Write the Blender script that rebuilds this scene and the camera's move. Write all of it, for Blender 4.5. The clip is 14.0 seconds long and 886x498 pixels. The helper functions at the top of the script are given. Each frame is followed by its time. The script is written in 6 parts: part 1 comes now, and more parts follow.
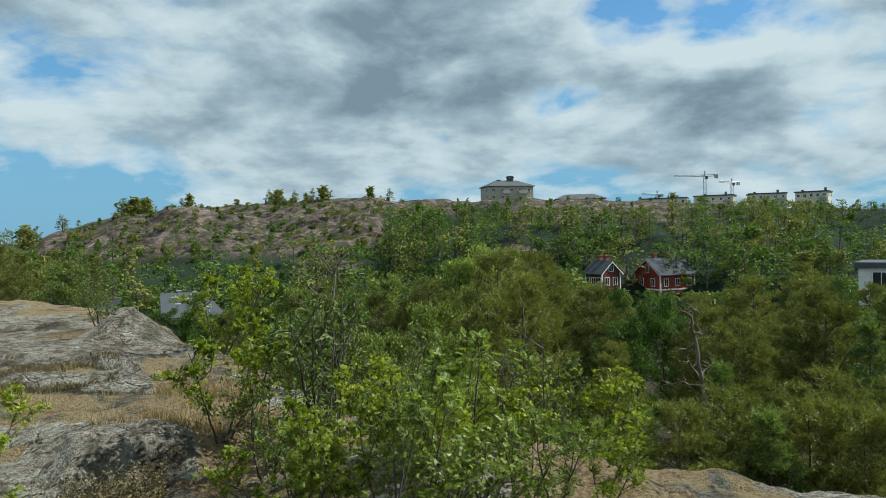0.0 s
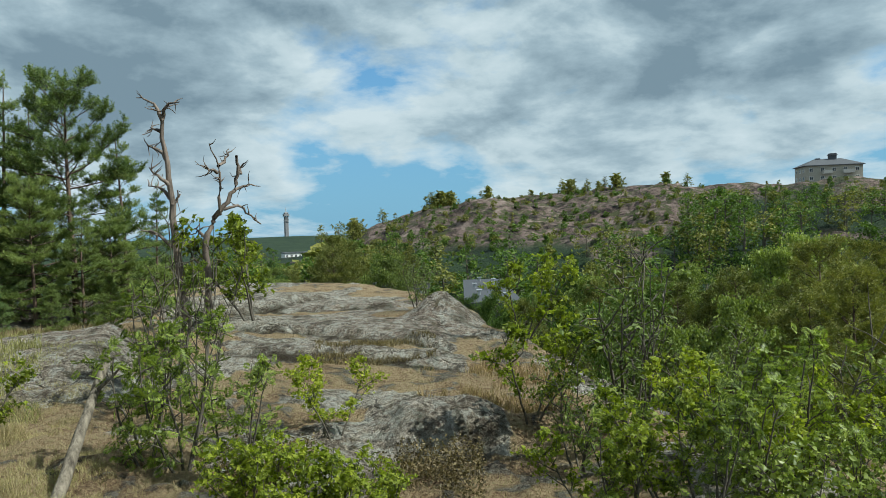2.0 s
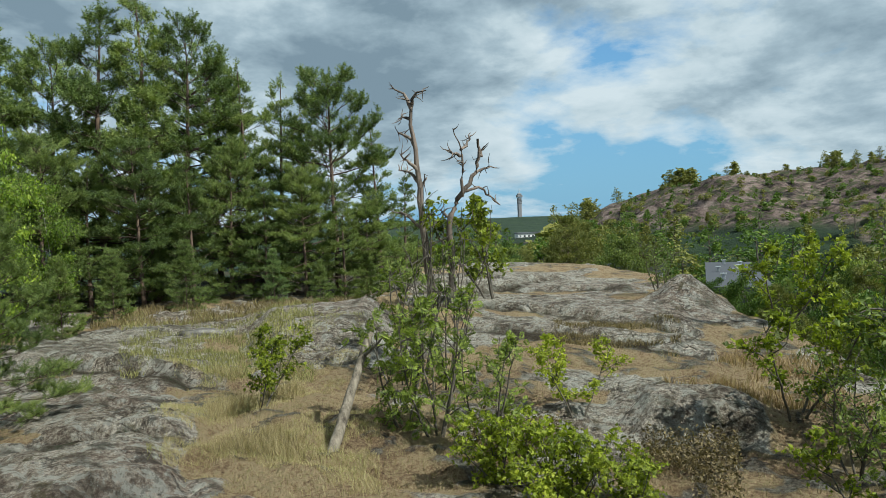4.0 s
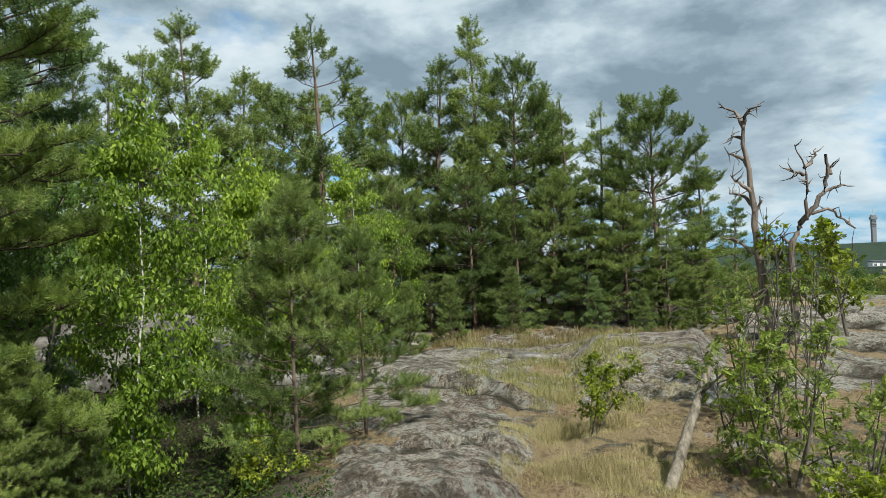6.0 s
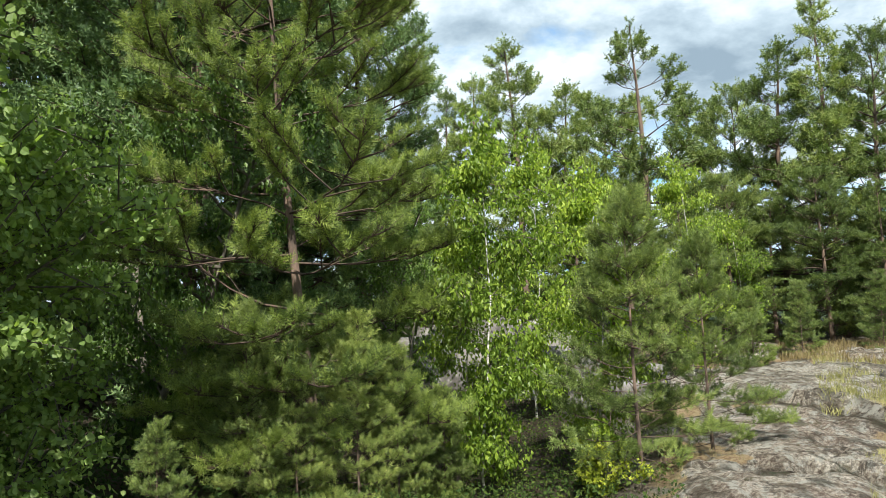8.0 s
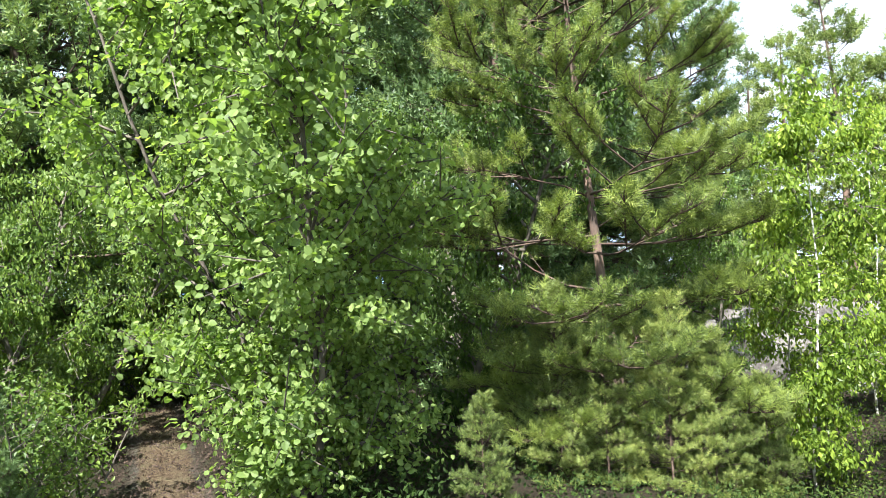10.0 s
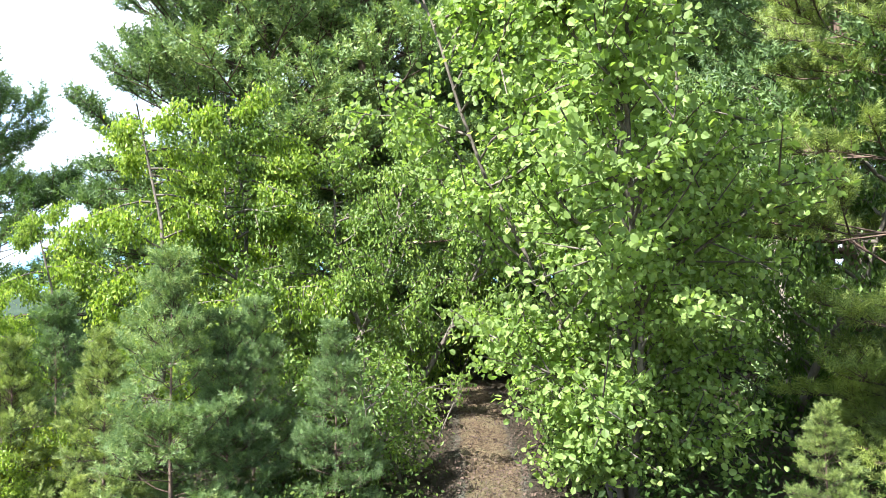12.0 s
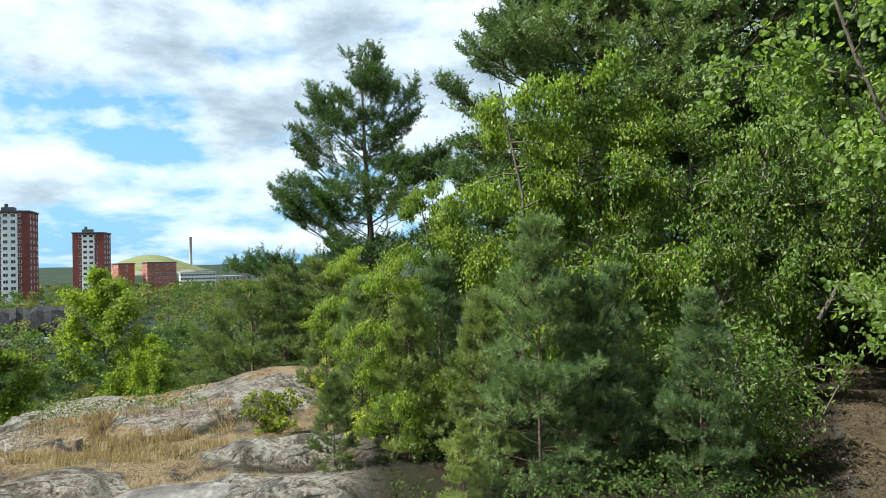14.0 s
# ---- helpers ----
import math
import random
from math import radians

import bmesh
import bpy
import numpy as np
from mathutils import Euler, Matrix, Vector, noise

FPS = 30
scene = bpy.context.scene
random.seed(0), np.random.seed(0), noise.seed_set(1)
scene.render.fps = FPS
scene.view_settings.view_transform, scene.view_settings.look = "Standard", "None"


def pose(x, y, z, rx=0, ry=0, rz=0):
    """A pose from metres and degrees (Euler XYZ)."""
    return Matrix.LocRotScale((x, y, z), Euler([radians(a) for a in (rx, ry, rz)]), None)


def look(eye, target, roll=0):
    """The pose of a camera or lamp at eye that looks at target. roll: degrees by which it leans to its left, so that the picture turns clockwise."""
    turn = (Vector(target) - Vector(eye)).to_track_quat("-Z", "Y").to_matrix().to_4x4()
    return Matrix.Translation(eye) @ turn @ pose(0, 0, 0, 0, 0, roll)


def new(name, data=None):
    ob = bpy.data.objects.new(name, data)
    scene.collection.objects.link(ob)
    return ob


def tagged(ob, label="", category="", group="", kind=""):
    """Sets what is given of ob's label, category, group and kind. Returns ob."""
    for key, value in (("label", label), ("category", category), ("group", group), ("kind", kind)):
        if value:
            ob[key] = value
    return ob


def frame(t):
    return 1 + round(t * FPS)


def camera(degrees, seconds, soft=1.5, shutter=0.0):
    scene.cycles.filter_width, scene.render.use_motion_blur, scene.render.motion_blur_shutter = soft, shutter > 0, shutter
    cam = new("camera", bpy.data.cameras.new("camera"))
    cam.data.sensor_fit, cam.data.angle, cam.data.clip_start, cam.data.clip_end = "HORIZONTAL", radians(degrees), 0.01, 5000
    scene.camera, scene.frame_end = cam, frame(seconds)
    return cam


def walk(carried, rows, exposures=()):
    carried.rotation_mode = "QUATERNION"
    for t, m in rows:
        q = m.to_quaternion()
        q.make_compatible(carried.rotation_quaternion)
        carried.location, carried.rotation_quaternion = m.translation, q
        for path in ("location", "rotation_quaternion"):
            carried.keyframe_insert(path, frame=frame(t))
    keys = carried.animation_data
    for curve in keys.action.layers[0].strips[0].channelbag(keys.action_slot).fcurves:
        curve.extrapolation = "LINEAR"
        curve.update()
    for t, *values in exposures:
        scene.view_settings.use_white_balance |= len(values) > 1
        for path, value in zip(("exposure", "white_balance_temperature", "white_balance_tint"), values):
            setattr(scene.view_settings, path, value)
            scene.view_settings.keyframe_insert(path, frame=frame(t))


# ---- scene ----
EYE = 1.65
ARM = 0.3
# seconds, heading (anticlockwise from +y), pitch, lean, in degrees
ROWS = [
    (0.0, -0.93, -0.90, 1.19),
    (0.5, 6.81, -0.19, 1.27),
    (1.0, 12.62, -0.10, 1.43),
    (1.5, 18.33, -0.73, 1.52),
    (2.0, 22.66, -1.21, 1.72),
    (2.5, 27.22, -1.56, 2.18),
    (2.7, 29.03, -1.89, 2.21),
    (4.8, 51.31, -1.02, 1.91),
    (5.0, 54.15, -0.61, 1.94),
    (5.5, 61.19, 0.34, 1.92),
    (6.0, 66.94, 1.05, 2.22),
    (6.5, 71.67, 2.00, 2.48),
    (7.0, 79.49, 3.42, 3.01),
    (7.5, 84.74, 3.44, 2.43),
    (8.0, 92.80, 2.80, 3.07),
    (8.2, 96.71, 2.44, 3.28),
    (10.3, 119.28, 2.83, 3.26),
    (10.5, 121.65, 2.81, 2.81),
    (11.0, 127.30, 2.81, 2.74),
    (11.5, 133.68, 3.16, 2.69),
    (12.0, 140.34, 3.04, 1.71),
    (12.5, 147.91, 2.49, 1.78),
    (13.0, 155.09, 1.90, 1.45),
    (13.5, 161.31, 1.42, 1.62),
    (14.0, 167.74, 1.07, 1.22),
]


def held(yaw, pitch, lean):
    """The phone is held out at arm's length and swings round the one who holds it."""
    a = radians(yaw)
    return pose(-ARM * math.sin(a), ARM * math.cos(a), EYE, 90 + pitch, lean, yaw)


cam = camera(64.7, 14.0, soft=0.65)
walk(cam, [(t, held(yaw, pitch, lean)) for t, yaw, pitch, lean in ROWS],
     exposures=[(0.0, 0.22, 6000, 0), (2.7, 0.26, 6000, 0), (5.0, 0.34, 6150, 5), (6.5, 0.55, 6250, 6), (7.5, 0.88, 6300, 8), (8.2, 1.1, 6350, 9), (10.3, 2.08, 6000, 14), (11.2, 2.30, 6000, 14), (12.5, 2.28, 6050, 13), (13.3, 1.42, 6300, 11), (14.0, 0.92, 6150, 8)])

# ---------------------------------------------------------------- world and sun
SUN_AZ, SUN_EL = 276.0, 49.0


def direction(az, el):
    a, e = radians(az), radians(el)
    return Vector((-math.sin(a) * math.cos(e), math.cos(a) * math.cos(e), math.sin(e)))


world = bpy.data.worlds.new("world")
scene.world = world
world.use_nodes = True


def node(tree, kind, **values):
    n = tree.nodes.new(kind)
    for key, value in values.items():
        n.inputs[key].default_value = value
    return n


def maths(tree, op, a, b=None, c=None):
    n = tree.nodes.new("ShaderNodeMath")
    n.operation = op
    for i, v in enumerate((a, b, c)):
        if v is None:
            continue
        if isinstance(v, (int, float)):
            n.inputs[i].default_value = v
        else:
            tree.links.new(v, n.inputs[i])
    return n.outputs[0]


def ramp(tree, fac, stops, mode="LINEAR"):
    n = tree.nodes.new("ShaderNodeValToRGB")
    n.color_ramp.interpolation = mode
    els = n.color_ramp.elements
    while len(els) < len(stops):
        els.new(0.5)
    for el, (pos, col) in zip(els, stops):
        el.position = pos
        el.color = (*col, 1) if len(col) == 3 else col
    tree.links.new(fac, n.inputs[0])
    return n.outputs[0]


def grey(v):
    return (v, v, v)


def mixed(tree, fac, a, b, blend="MIX"):
    n = tree.nodes.new("ShaderNodeMix")
    n.data_type, n.blend_type = "RGBA", blend
    for sock, v in ((n.inputs[0], fac), (n.inputs[6], a), (n.inputs[7], b)):
        if isinstance(v, (int, float)):
            sock.default_value = v
        elif isinstance(v, tuple):
            sock.default_value = (*v, 1)
        else:
            tree.links.new(v, sock)
    return n.outputs[2]


def noise_node(tree, vec, scale, detail=5.0, rough=0.55, distort=0.0):
    n = node(tree, "ShaderNodeTexNoise", Scale=scale, Detail=detail, Roughness=rough, Distortion=distort)
    tree.links.new(vec, n.inputs["Vector"])
    return n.outputs["Fac"]


# banks of cloud and clear openings: bearing, elevation, radius in degrees, how much denser
CLOUD_BANKS = ((-1.0, 17.0, 7.0, 0.05), (6.0, 7.0, 5.0, 0.04), (15.0, 7.5, 4.0, 0.03), (-26.0, 6.5, 6.0, 0.05), (54.0, 17.0, 8.0, 0.06), (64.0, 19.0, 8.0, 0.05), (49.0, 11.0, 5.0, 0.03), (48.0, 16.0, 6.0, 0.05),
               (-10.0, 10.6, 1.3, -0.05), (-12.0, 10.8, 1.3, -0.05), (-8.5, 10.5, 1.3, -0.04), (-15.5, 16.5, 2.5, -0.08), (-29.7, 8.7, 2.5, -0.10), (22.0, 4.6, 3.0, -0.07), (27.0, 4.8, 3.0, -0.06), (32.0, 5.2, 3.0, -0.06), (37.0, 15.0, 6.0, 0.02),
               (183.5, 17.0, 3.5, -0.11), (192.0, 12.0, 4.0, -0.08), (198.0, 16.5, 4.0, -0.10), (189.0, 11.0, 3.0, -0.08), (184.0, 9.6, 3.0, 0.03), (190.0, 7.0, 8.0, -0.05))


def make_sky():
    t = world.node_tree
    t.nodes.clear()
    out = t.nodes.new("ShaderNodeOutputWorld")
    bg = t.nodes.new("ShaderNodeBackground")
    sky = t.nodes.new("ShaderNodeTexSky")
    sky.sky_type = "NISHITA"
    sky.sun_disc = False
    sky.sun_elevation, sky.sun_rotation = radians(SUN_EL), radians(360 - SUN_AZ)
    sky.air_density, sky.dust_density, sky.ozone_density = 1.0, 0.0, 2.0
    co = t.nodes.new("ShaderNodeTexCoord")
    sep = t.nodes.new("ShaderNodeSeparateXYZ")
    t.links.new(co.outputs["Generated"], sep.inputs[0])
    # heaped clouds, wider than high, flatter towards the horizon
    lifted = maths(t, "POWER", maths(t, "MAXIMUM", sep.outputs[2], 0.0), 0.75)

    def density(dz, side):
        v = t.nodes.new("ShaderNodeCombineXYZ")
        t.links.new(maths(t, "ADD", sep.outputs[0], side.x), v.inputs[0])
        t.links.new(maths(t, "ADD", sep.outputs[1], side.y), v.inputs[1])
        t.links.new(maths(t, "MULTIPLY", maths(t, "ADD", lifted, dz), 2.0), v.inputs[2])
        big = noise_node(t, v.outputs[0], 1.9, 1.0, 0.5, 0.0)
        body = noise_node(t, v.outputs[0], 5.0, 12.0, 0.57, 0.12)
        return maths(t, "ADD", maths(t, "MULTIPLY", big, 0.25), maths(t, "MULTIPLY", body, 0.75))
    towards = direction(SUN_AZ, 0)
    dens = density(0.0, towards * 0.0)
    lit = maths(t, "SUBTRACT", dens, density(0.030, towards * 0.012))
    for az, el, wide, more in CLOUD_BANKS:
        dot = t.nodes.new("ShaderNodeVectorMath")
        dot.operation = "DOT_PRODUCT"
        t.links.new(co.outputs["Generated"], dot.inputs[0])
        dot.inputs[1].default_value = direction(az, el)
        bank = t.nodes.new("ShaderNodeMapRange")
        bank.interpolation_type = "SMOOTHSTEP"
        bank.inputs["From Min"].default_value, bank.inputs["From Max"].default_value = math.cos(radians(wide * 1.5)), 1.0
        bank.inputs["To Min"].default_value, bank.inputs["To Max"].default_value = 0.0, more
        t.links.new(dot.outputs["Value"], bank.inputs[0])
        dens = maths(t, "ADD", dens, bank.outputs[0])
    # fewer clouds low down, near the horizon
    low = t.nodes.new("ShaderNodeMapRange")
    low.inputs["From Min"].default_value, low.inputs["From Max"].default_value = 0.02, 0.15
    low.inputs["To Min"].default_value, low.inputs["To Max"].default_value = -0.035, 0.075
    t.links.new(sep.outputs[2], low.inputs[0])
    dens = maths(t, "ADD", dens, low.outputs[0])
    cover = ramp(t, dens, [(0.43, grey(0)), (0.48, grey(0.55)), (0.55, grey(1))])
    thick = maths(t, "SUBTRACT", dens, maths(t, "MULTIPLY", lit, 1.2))
    tone = ramp(t, thick, [(0.46, (1.0, 1.0, 1.0)), (0.55, (0.82, 0.86, 0.88)), (0.62, (0.58, 0.65, 0.70)), (0.74, (0.32, 0.39, 0.45))])
    clear = mixed(t, 1.0, sky.outputs[0], (0.070, 0.096, 0.112), "MULTIPLY")
    # thin haze keeps the sky near the horizon from glaring
    clear = mixed(t, ramp(t, sep.outputs[2], [(0.0, grey(0.95)), (0.10, grey(0.75)), (0.28, grey(0.25))]), clear, (0.17, 0.335, 0.49))
    tone = mixed(t, 1.0, tone, (0.57, 0.615, 0.64), "MULTIPLY")
    col = mixed(t, cover, clear, tone)
    t.links.new(col, bg.inputs[0])
    bg.inputs[1].default_value = 1.0
    t.links.new(bg.outputs[0], out.inputs[0])


make_sky()
sun_data = bpy.data.lights.new("sun", "SUN")
sun_data.energy, sun_data.angle, sun_data.color = 5.0, radians(0.6), (1.0, 0.95, 0.86)
sun = new("sun", sun_data)
sun.matrix_world = look(direction(SUN_AZ, SUN_EL) * 60, (0, 0, 0))

# ---------------------------------------------------------------- materials


def material(name):
    m = bpy.data.materials.new(name)
    m.use_nodes = True
    t = m.node_tree
    t.nodes.clear()
    out = t.nodes.new("ShaderNodeOutputMaterial")
    return m, t, out


def place(t):
    return t.nodes.new("ShaderNodeTexCoord").outputs["Object"]


def bumped(t, height, strength, distance):
    b = t.nodes.new("ShaderNodeBump")
    b.inputs["Strength"].default_value, b.inputs["Distance"].default_value = strength, distance
    t.links.new(height, b.inputs["Height"])
    return b.outputs[0]


def surface(t, out, col, rough=0.8, normal=None, metal=0.0, spec=0.3):
    s = t.nodes.new("ShaderNodeBsdfPrincipled")
    if isinstance(col, tuple):
        s.inputs["Base Color"].default_value = (*col, 1)
    else:
        t.links.new(col, s.inputs["Base Color"])
    if isinstance(rough, (int, float)):
        s.inputs["Roughness"].default_value = rough
    else:
        t.links.new(rough, s.inputs["Roughness"])
    s.inputs["Metallic"].default_value = metal
    s.inputs["Specular IOR Level"].default_value = spec
    if normal is not None:
        t.links.new(normal, s.inputs["Normal"])
    t.links.new(s.outputs[0], out.inputs[0])
    return s


def leaf_material(name, dark, mid, bright, through_light=0.35, rough=0.5, speckle=0.5, spec=0.35):
    """Leaves: colour differs from leaf to leaf and from clump to clump, and some light passes through."""
    m, t, out = material(name)
    geo = t.nodes.new("ShaderNodeNewGeometry")
    info = t.nodes.new("ShaderNodeObjectInfo")
    co = place(t)
    clump = maths(t, "ADD", maths(t, "MULTIPLY", noise_node(t, co, 1.1, 2.0), 0.5), maths(t, "MULTIPLY", noise_node(t, co, 0.13, 2.0), 0.5))
    clump = maths(t, "MULTIPLY_ADD", maths(t, "SUBTRACT", clump, 0.5), 2.0, 0.5)
    v = maths(t, "ADD", maths(t, "MULTIPLY", geo.outputs["Random Per Island"], speckle), maths(t, "MULTIPLY", clump, 1.0 - speckle))
    v = maths(t, "ADD", v, maths(t, "MULTIPLY", maths(t, "SUBTRACT", info.outputs["Random"], 0.5), 0.25))
    col = ramp(t, v, [(0.12, tuple(c * 0.6 for c in dark)), (0.5, mid), (0.86, tuple(c * 1.12 for c in bright))])
    s = t.nodes.new("ShaderNodeBsdfPrincipled")
    t.links.new(col, s.inputs["Base Color"])
    s.inputs["Roughness"].default_value = rough
    s.inputs["Specular IOR Level"].default_value = spec
    tr = t.nodes.new("ShaderNodeBsdfTranslucent")
    warm = mixed(t, 1.0, col, (1.15, 1.25, 0.5), "MULTIPLY")
    t.links.new(warm, tr.inputs[0])
    mx = t.nodes.new("ShaderNodeMixShader")
    mx.inputs[0].default_value = through_light
    t.links.new(s.outputs[0], mx.inputs[1])
    t.links.new(tr.outputs[0], mx.inputs[2])
    t.links.new(mx.outputs[0], out.inputs[0])
    return m


def bark_material(name, a, b, scale=14.0, stretch=0.25, strength=0.7):
    m, t, out = material(name)
    mp = t.nodes.new("ShaderNodeMapping")
    mp.inputs["Scale"].default_value = (1, 1, stretch)
    t.links.new(place(t), mp.inputs[0])
    n = noise_node(t, mp.outputs[0], scale, 6.0, 0.65)
    n2 = noise_node(t, place(t), 2.0, 3.0)
    col = ramp(t, maths(t, "ADD", maths(t, "MULTIPLY", n, 0.7), maths(t, "MULTIPLY", n2, 0.3)), [(0.36, a), (0.62, b)])
    surface(t, out, col, 0.9, bumped(t, n, strength, 0.03))
    return m


def birch_bark():
    m, t, out = material("birch_bark")
    mp = t.nodes.new("ShaderNodeMapping")
    mp.inputs["Scale"].default_value = (1, 1, 5)
    t.links.new(place(t), mp.inputs[0])
    n = noise_node(t, mp.outputs[0], 3.0, 5.0, 0.7)
    col = ramp(t, n, [(0.40, (0.05, 0.045, 0.04)), (0.48, (0.5, 0.47, 0.42)), (0.8, (0.68, 0.65, 0.6))])
    surface(t, out, col, 0.75, bumped(t, n, 0.3, 0.01))
    return m


def plain(name, col, rough=0.7, scale=3.0, amount=0.12, metal=0.0, relief=0.1, spec=0.3):
    """Painted or built surface with slight weathering at two scales."""
    m, t, out = material(name)
    co = place(t)
    n = maths(t, "ADD", maths(t, "MULTIPLY", noise_node(t, co, scale, 5.0), 0.6), maths(t, "MULTIPLY", noise_node(t, co, scale * 9, 4.0), 0.4))
    lo = tuple(c * (1 - amount) for c in col)
    hi = tuple(min(1.0, c * (1 + amount)) for c in col)
    surface(t, out, ramp(t, n, [(0.35, lo), (0.65, hi)]), rough, bumped(t, n, relief, 0.02), metal, spec)
    return m


def boards(name, col, pitch):
    """Painted weatherboard with upright joints."""
    m, t, out = material(name)
    co = place(t)
    n = noise_node(t, co, 2.0, 5.0)
    w = t.nodes.new("ShaderNodeTexWave")
    w.inputs["Scale"].default_value = 1.0 / pitch
    t.links.new(co, w.inputs[0])
    col2 = ramp(t, n, [(0.35, tuple(c * 0.8 for c in col)), (0.65, tuple(c * 1.15 for c in col))])
    surface(t, out, col2, 0.75, bumped(t, w.outputs["Fac"], 0.5, 0.02))
    return m


def brick_material(name, col):
    m, t, out = material(name)
    co = place(t)
    n = maths(t, "ADD", maths(t, "MULTIPLY", noise_node(t, co, 0.35, 4.0), 0.5), maths(t, "MULTIPLY", noise_node(t, co, 7.0, 3.0), 0.5))
    surface(t, out, ramp(t, n, [(0.35, tuple(c * 0.75 for c in col)), (0.65, tuple(c * 1.2 for c in col))]), 0.85, bumped(t, n, 0.4, 0.03))
    return m


def glass_dark(name):
    m, t, out = material(name)
    n = noise_node(t, place(t), 0.6, 2.0)
    surface(t, out, ramp(t, n, [(0.3, (0.015, 0.02, 0.025)), (0.7, (0.05, 0.06, 0.07))]), 0.08, None, 0.0, 0.6)
    return m


def ground_material():
    """Ice-polished bedrock with lichen, dry grass and moss where soil lies, woodland floor, and far forest."""
    m, t, out = material("ground")
    co = place(t)
    att = t.nodes.new("ShaderNodeAttribute")
    att.attribute_name = "cover"
    sp = t.nodes.new("ShaderNodeSeparateColor")
    t.links.new(att.outputs["Color"], sp.inputs[0])
    grass, wood, far = sp.outputs[0], sp.outputs[1], sp.outputs[2]
    big = noise_node(t, co, 0.22, 5.0, 0.6)
    mid = noise_node(t, co, 1.5, 12.0, 0.76)
    fine = noise_node(t, co, 24.0, 7.0, 0.72)
    # beds in the gneiss
    mp = t.nodes.new("ShaderNodeMapping")
    mp.vector_type = "TEXTURE"
    mp.inputs["Rotation"].default_value = (0.2, 0.1, radians(40))
    mp.inputs["Scale"].default_value = (2.4, 0.6, 0.4)
    t.links.new(co, mp.inputs[0])
    beds = noise_node(t, mp.outputs[0], 2.4, 6.0, 0.65, 0.6)
    v = maths(t, "ADD", maths(t, "MULTIPLY", mid, 0.7), maths(t, "MULTIPLY", beds, 0.3))
    v = maths(t, "ADD", maths(t, "MULTIPLY", v, 0.6), maths(t, "MULTIPLY", fine, 0.4))
    rock = ramp(t, v, [(0.42, (0.11, 0.088, 0.068)), (0.465, (0.30, 0.258, 0.20)), (0.51, (0.45, 0.405, 0.325)), (0.56, (0.60, 0.555, 0.47))])
    grain = noise_node(t, co, 45.0, 6.0, 0.75)
    rock = mixed(t, 1.0, rock, ramp(t, grain, [(0.42, grey(0.55)), (0.5, grey(1.0)), (0.58, grey(1.25))]), "MULTIPLY")
    pink = ramp(t, big, [(0.45, grey(0.0)), (0.65, grey(0.35))])
    rock = mixed(t, pink, rock, (0.30, 0.19, 0.15))
    # thin foliation of the gneiss, dark and pale crusts of lichen, cushions of moss
    fo = t.nodes.new("ShaderNodeMapping")
    fo.vector_type = "TEXTURE"
    fo.inputs["Rotation"].default_value = (0.25, 0.15, radians(34))
    fo.inputs["Scale"].default_value = (0.9, 0.28, 0.2)
    t.links.new(co, fo.inputs[0])
    leaf_rock = noise_node(t, fo.outputs[0], 2.2, 8.0, 0.7, 0.7)
    rock = mixed(t, ramp(t, leaf_rock, [(0.36, grey(0.6)), (0.43, grey(0))]), rock, (0.055, 0.044, 0.033))
    lich = noise_node(t, co, 6.0, 9.0, 0.74, 0.35)
    rock = mixed(t, ramp(t, lich, [(0.515, grey(0)), (0.545, grey(0.75))]), rock, (0.50, 0.49, 0.43))
    speck = noise_node(t, co, 17.0, 8.0, 0.75, 0.2)
    rock = mixed(t, ramp(t, speck, [(0.53, grey(0)), (0.56, grey(0.5))]), rock, (0.09, 0.075, 0.06))
    crust = noise_node(t, fo.inputs[0].links[0].from_socket, 4.1, 10.0, 0.76, 0.5)
    rock = mixed(t, ramp(t, crust, [(0.555, grey(0)), (0.585, grey(0.75))]), rock, (0.06, 0.052, 0.042))
    moss = noise_node(t, co, 2.3, 9.0, 0.75)
    rock = mixed(t, ramp(t, moss, [(0.57, grey(0)), (0.62, grey(0.75))]), rock, (0.10, 0.085, 0.04))
    # joints in the bedrock: long ones along the beds, short ones across
    wob = t.nodes.new("ShaderNodeVectorMath")
    wob.operation = "MULTIPLY_ADD"
    nz = t.nodes.new("ShaderNodeTexNoise")
    nz.inputs["Scale"].default_value, nz.inputs["Detail"].default_value = 1.6, 5.0
    t.links.new(co, nz.inputs["Vector"])
    t.links.new(nz.outputs["Color"], wob.inputs[0])
    wob.inputs[1].default_value = (0.7, 0.7, 0.7)
    t.links.new(mp.outputs[0], wob.inputs[2])
    vor = t.nodes.new("ShaderNodeTexVoronoi")
    vor.feature = "DISTANCE_TO_EDGE"
    vor.inputs["Scale"].default_value = 0.95
    t.links.new(wob.outputs[0], vor.inputs["Vector"])
    crack = ramp(t, vor.outputs["Distance"], [(0.0, grey(1)), (0.012, grey(0.5)), (0.03, grey(0))])
    rock = mixed(t, maths(t, "MULTIPLY", crack, ramp(t, moss, [(0.48, grey(0.0)), (0.58, grey(0.5))])), rock, (0.035, 0.03, 0.024))
    dry = ramp(t, maths(t, "ADD", maths(t, "MULTIPLY", mid, 0.55), maths(t, "MULTIPLY", fine, 0.45)), [(0.38, (0.13, 0.08, 0.048)), (0.46, (0.30, 0.205, 0.115)), (0.54, (0.45, 0.345, 0.20)), (0.64, (0.27, 0.23, 0.11))])
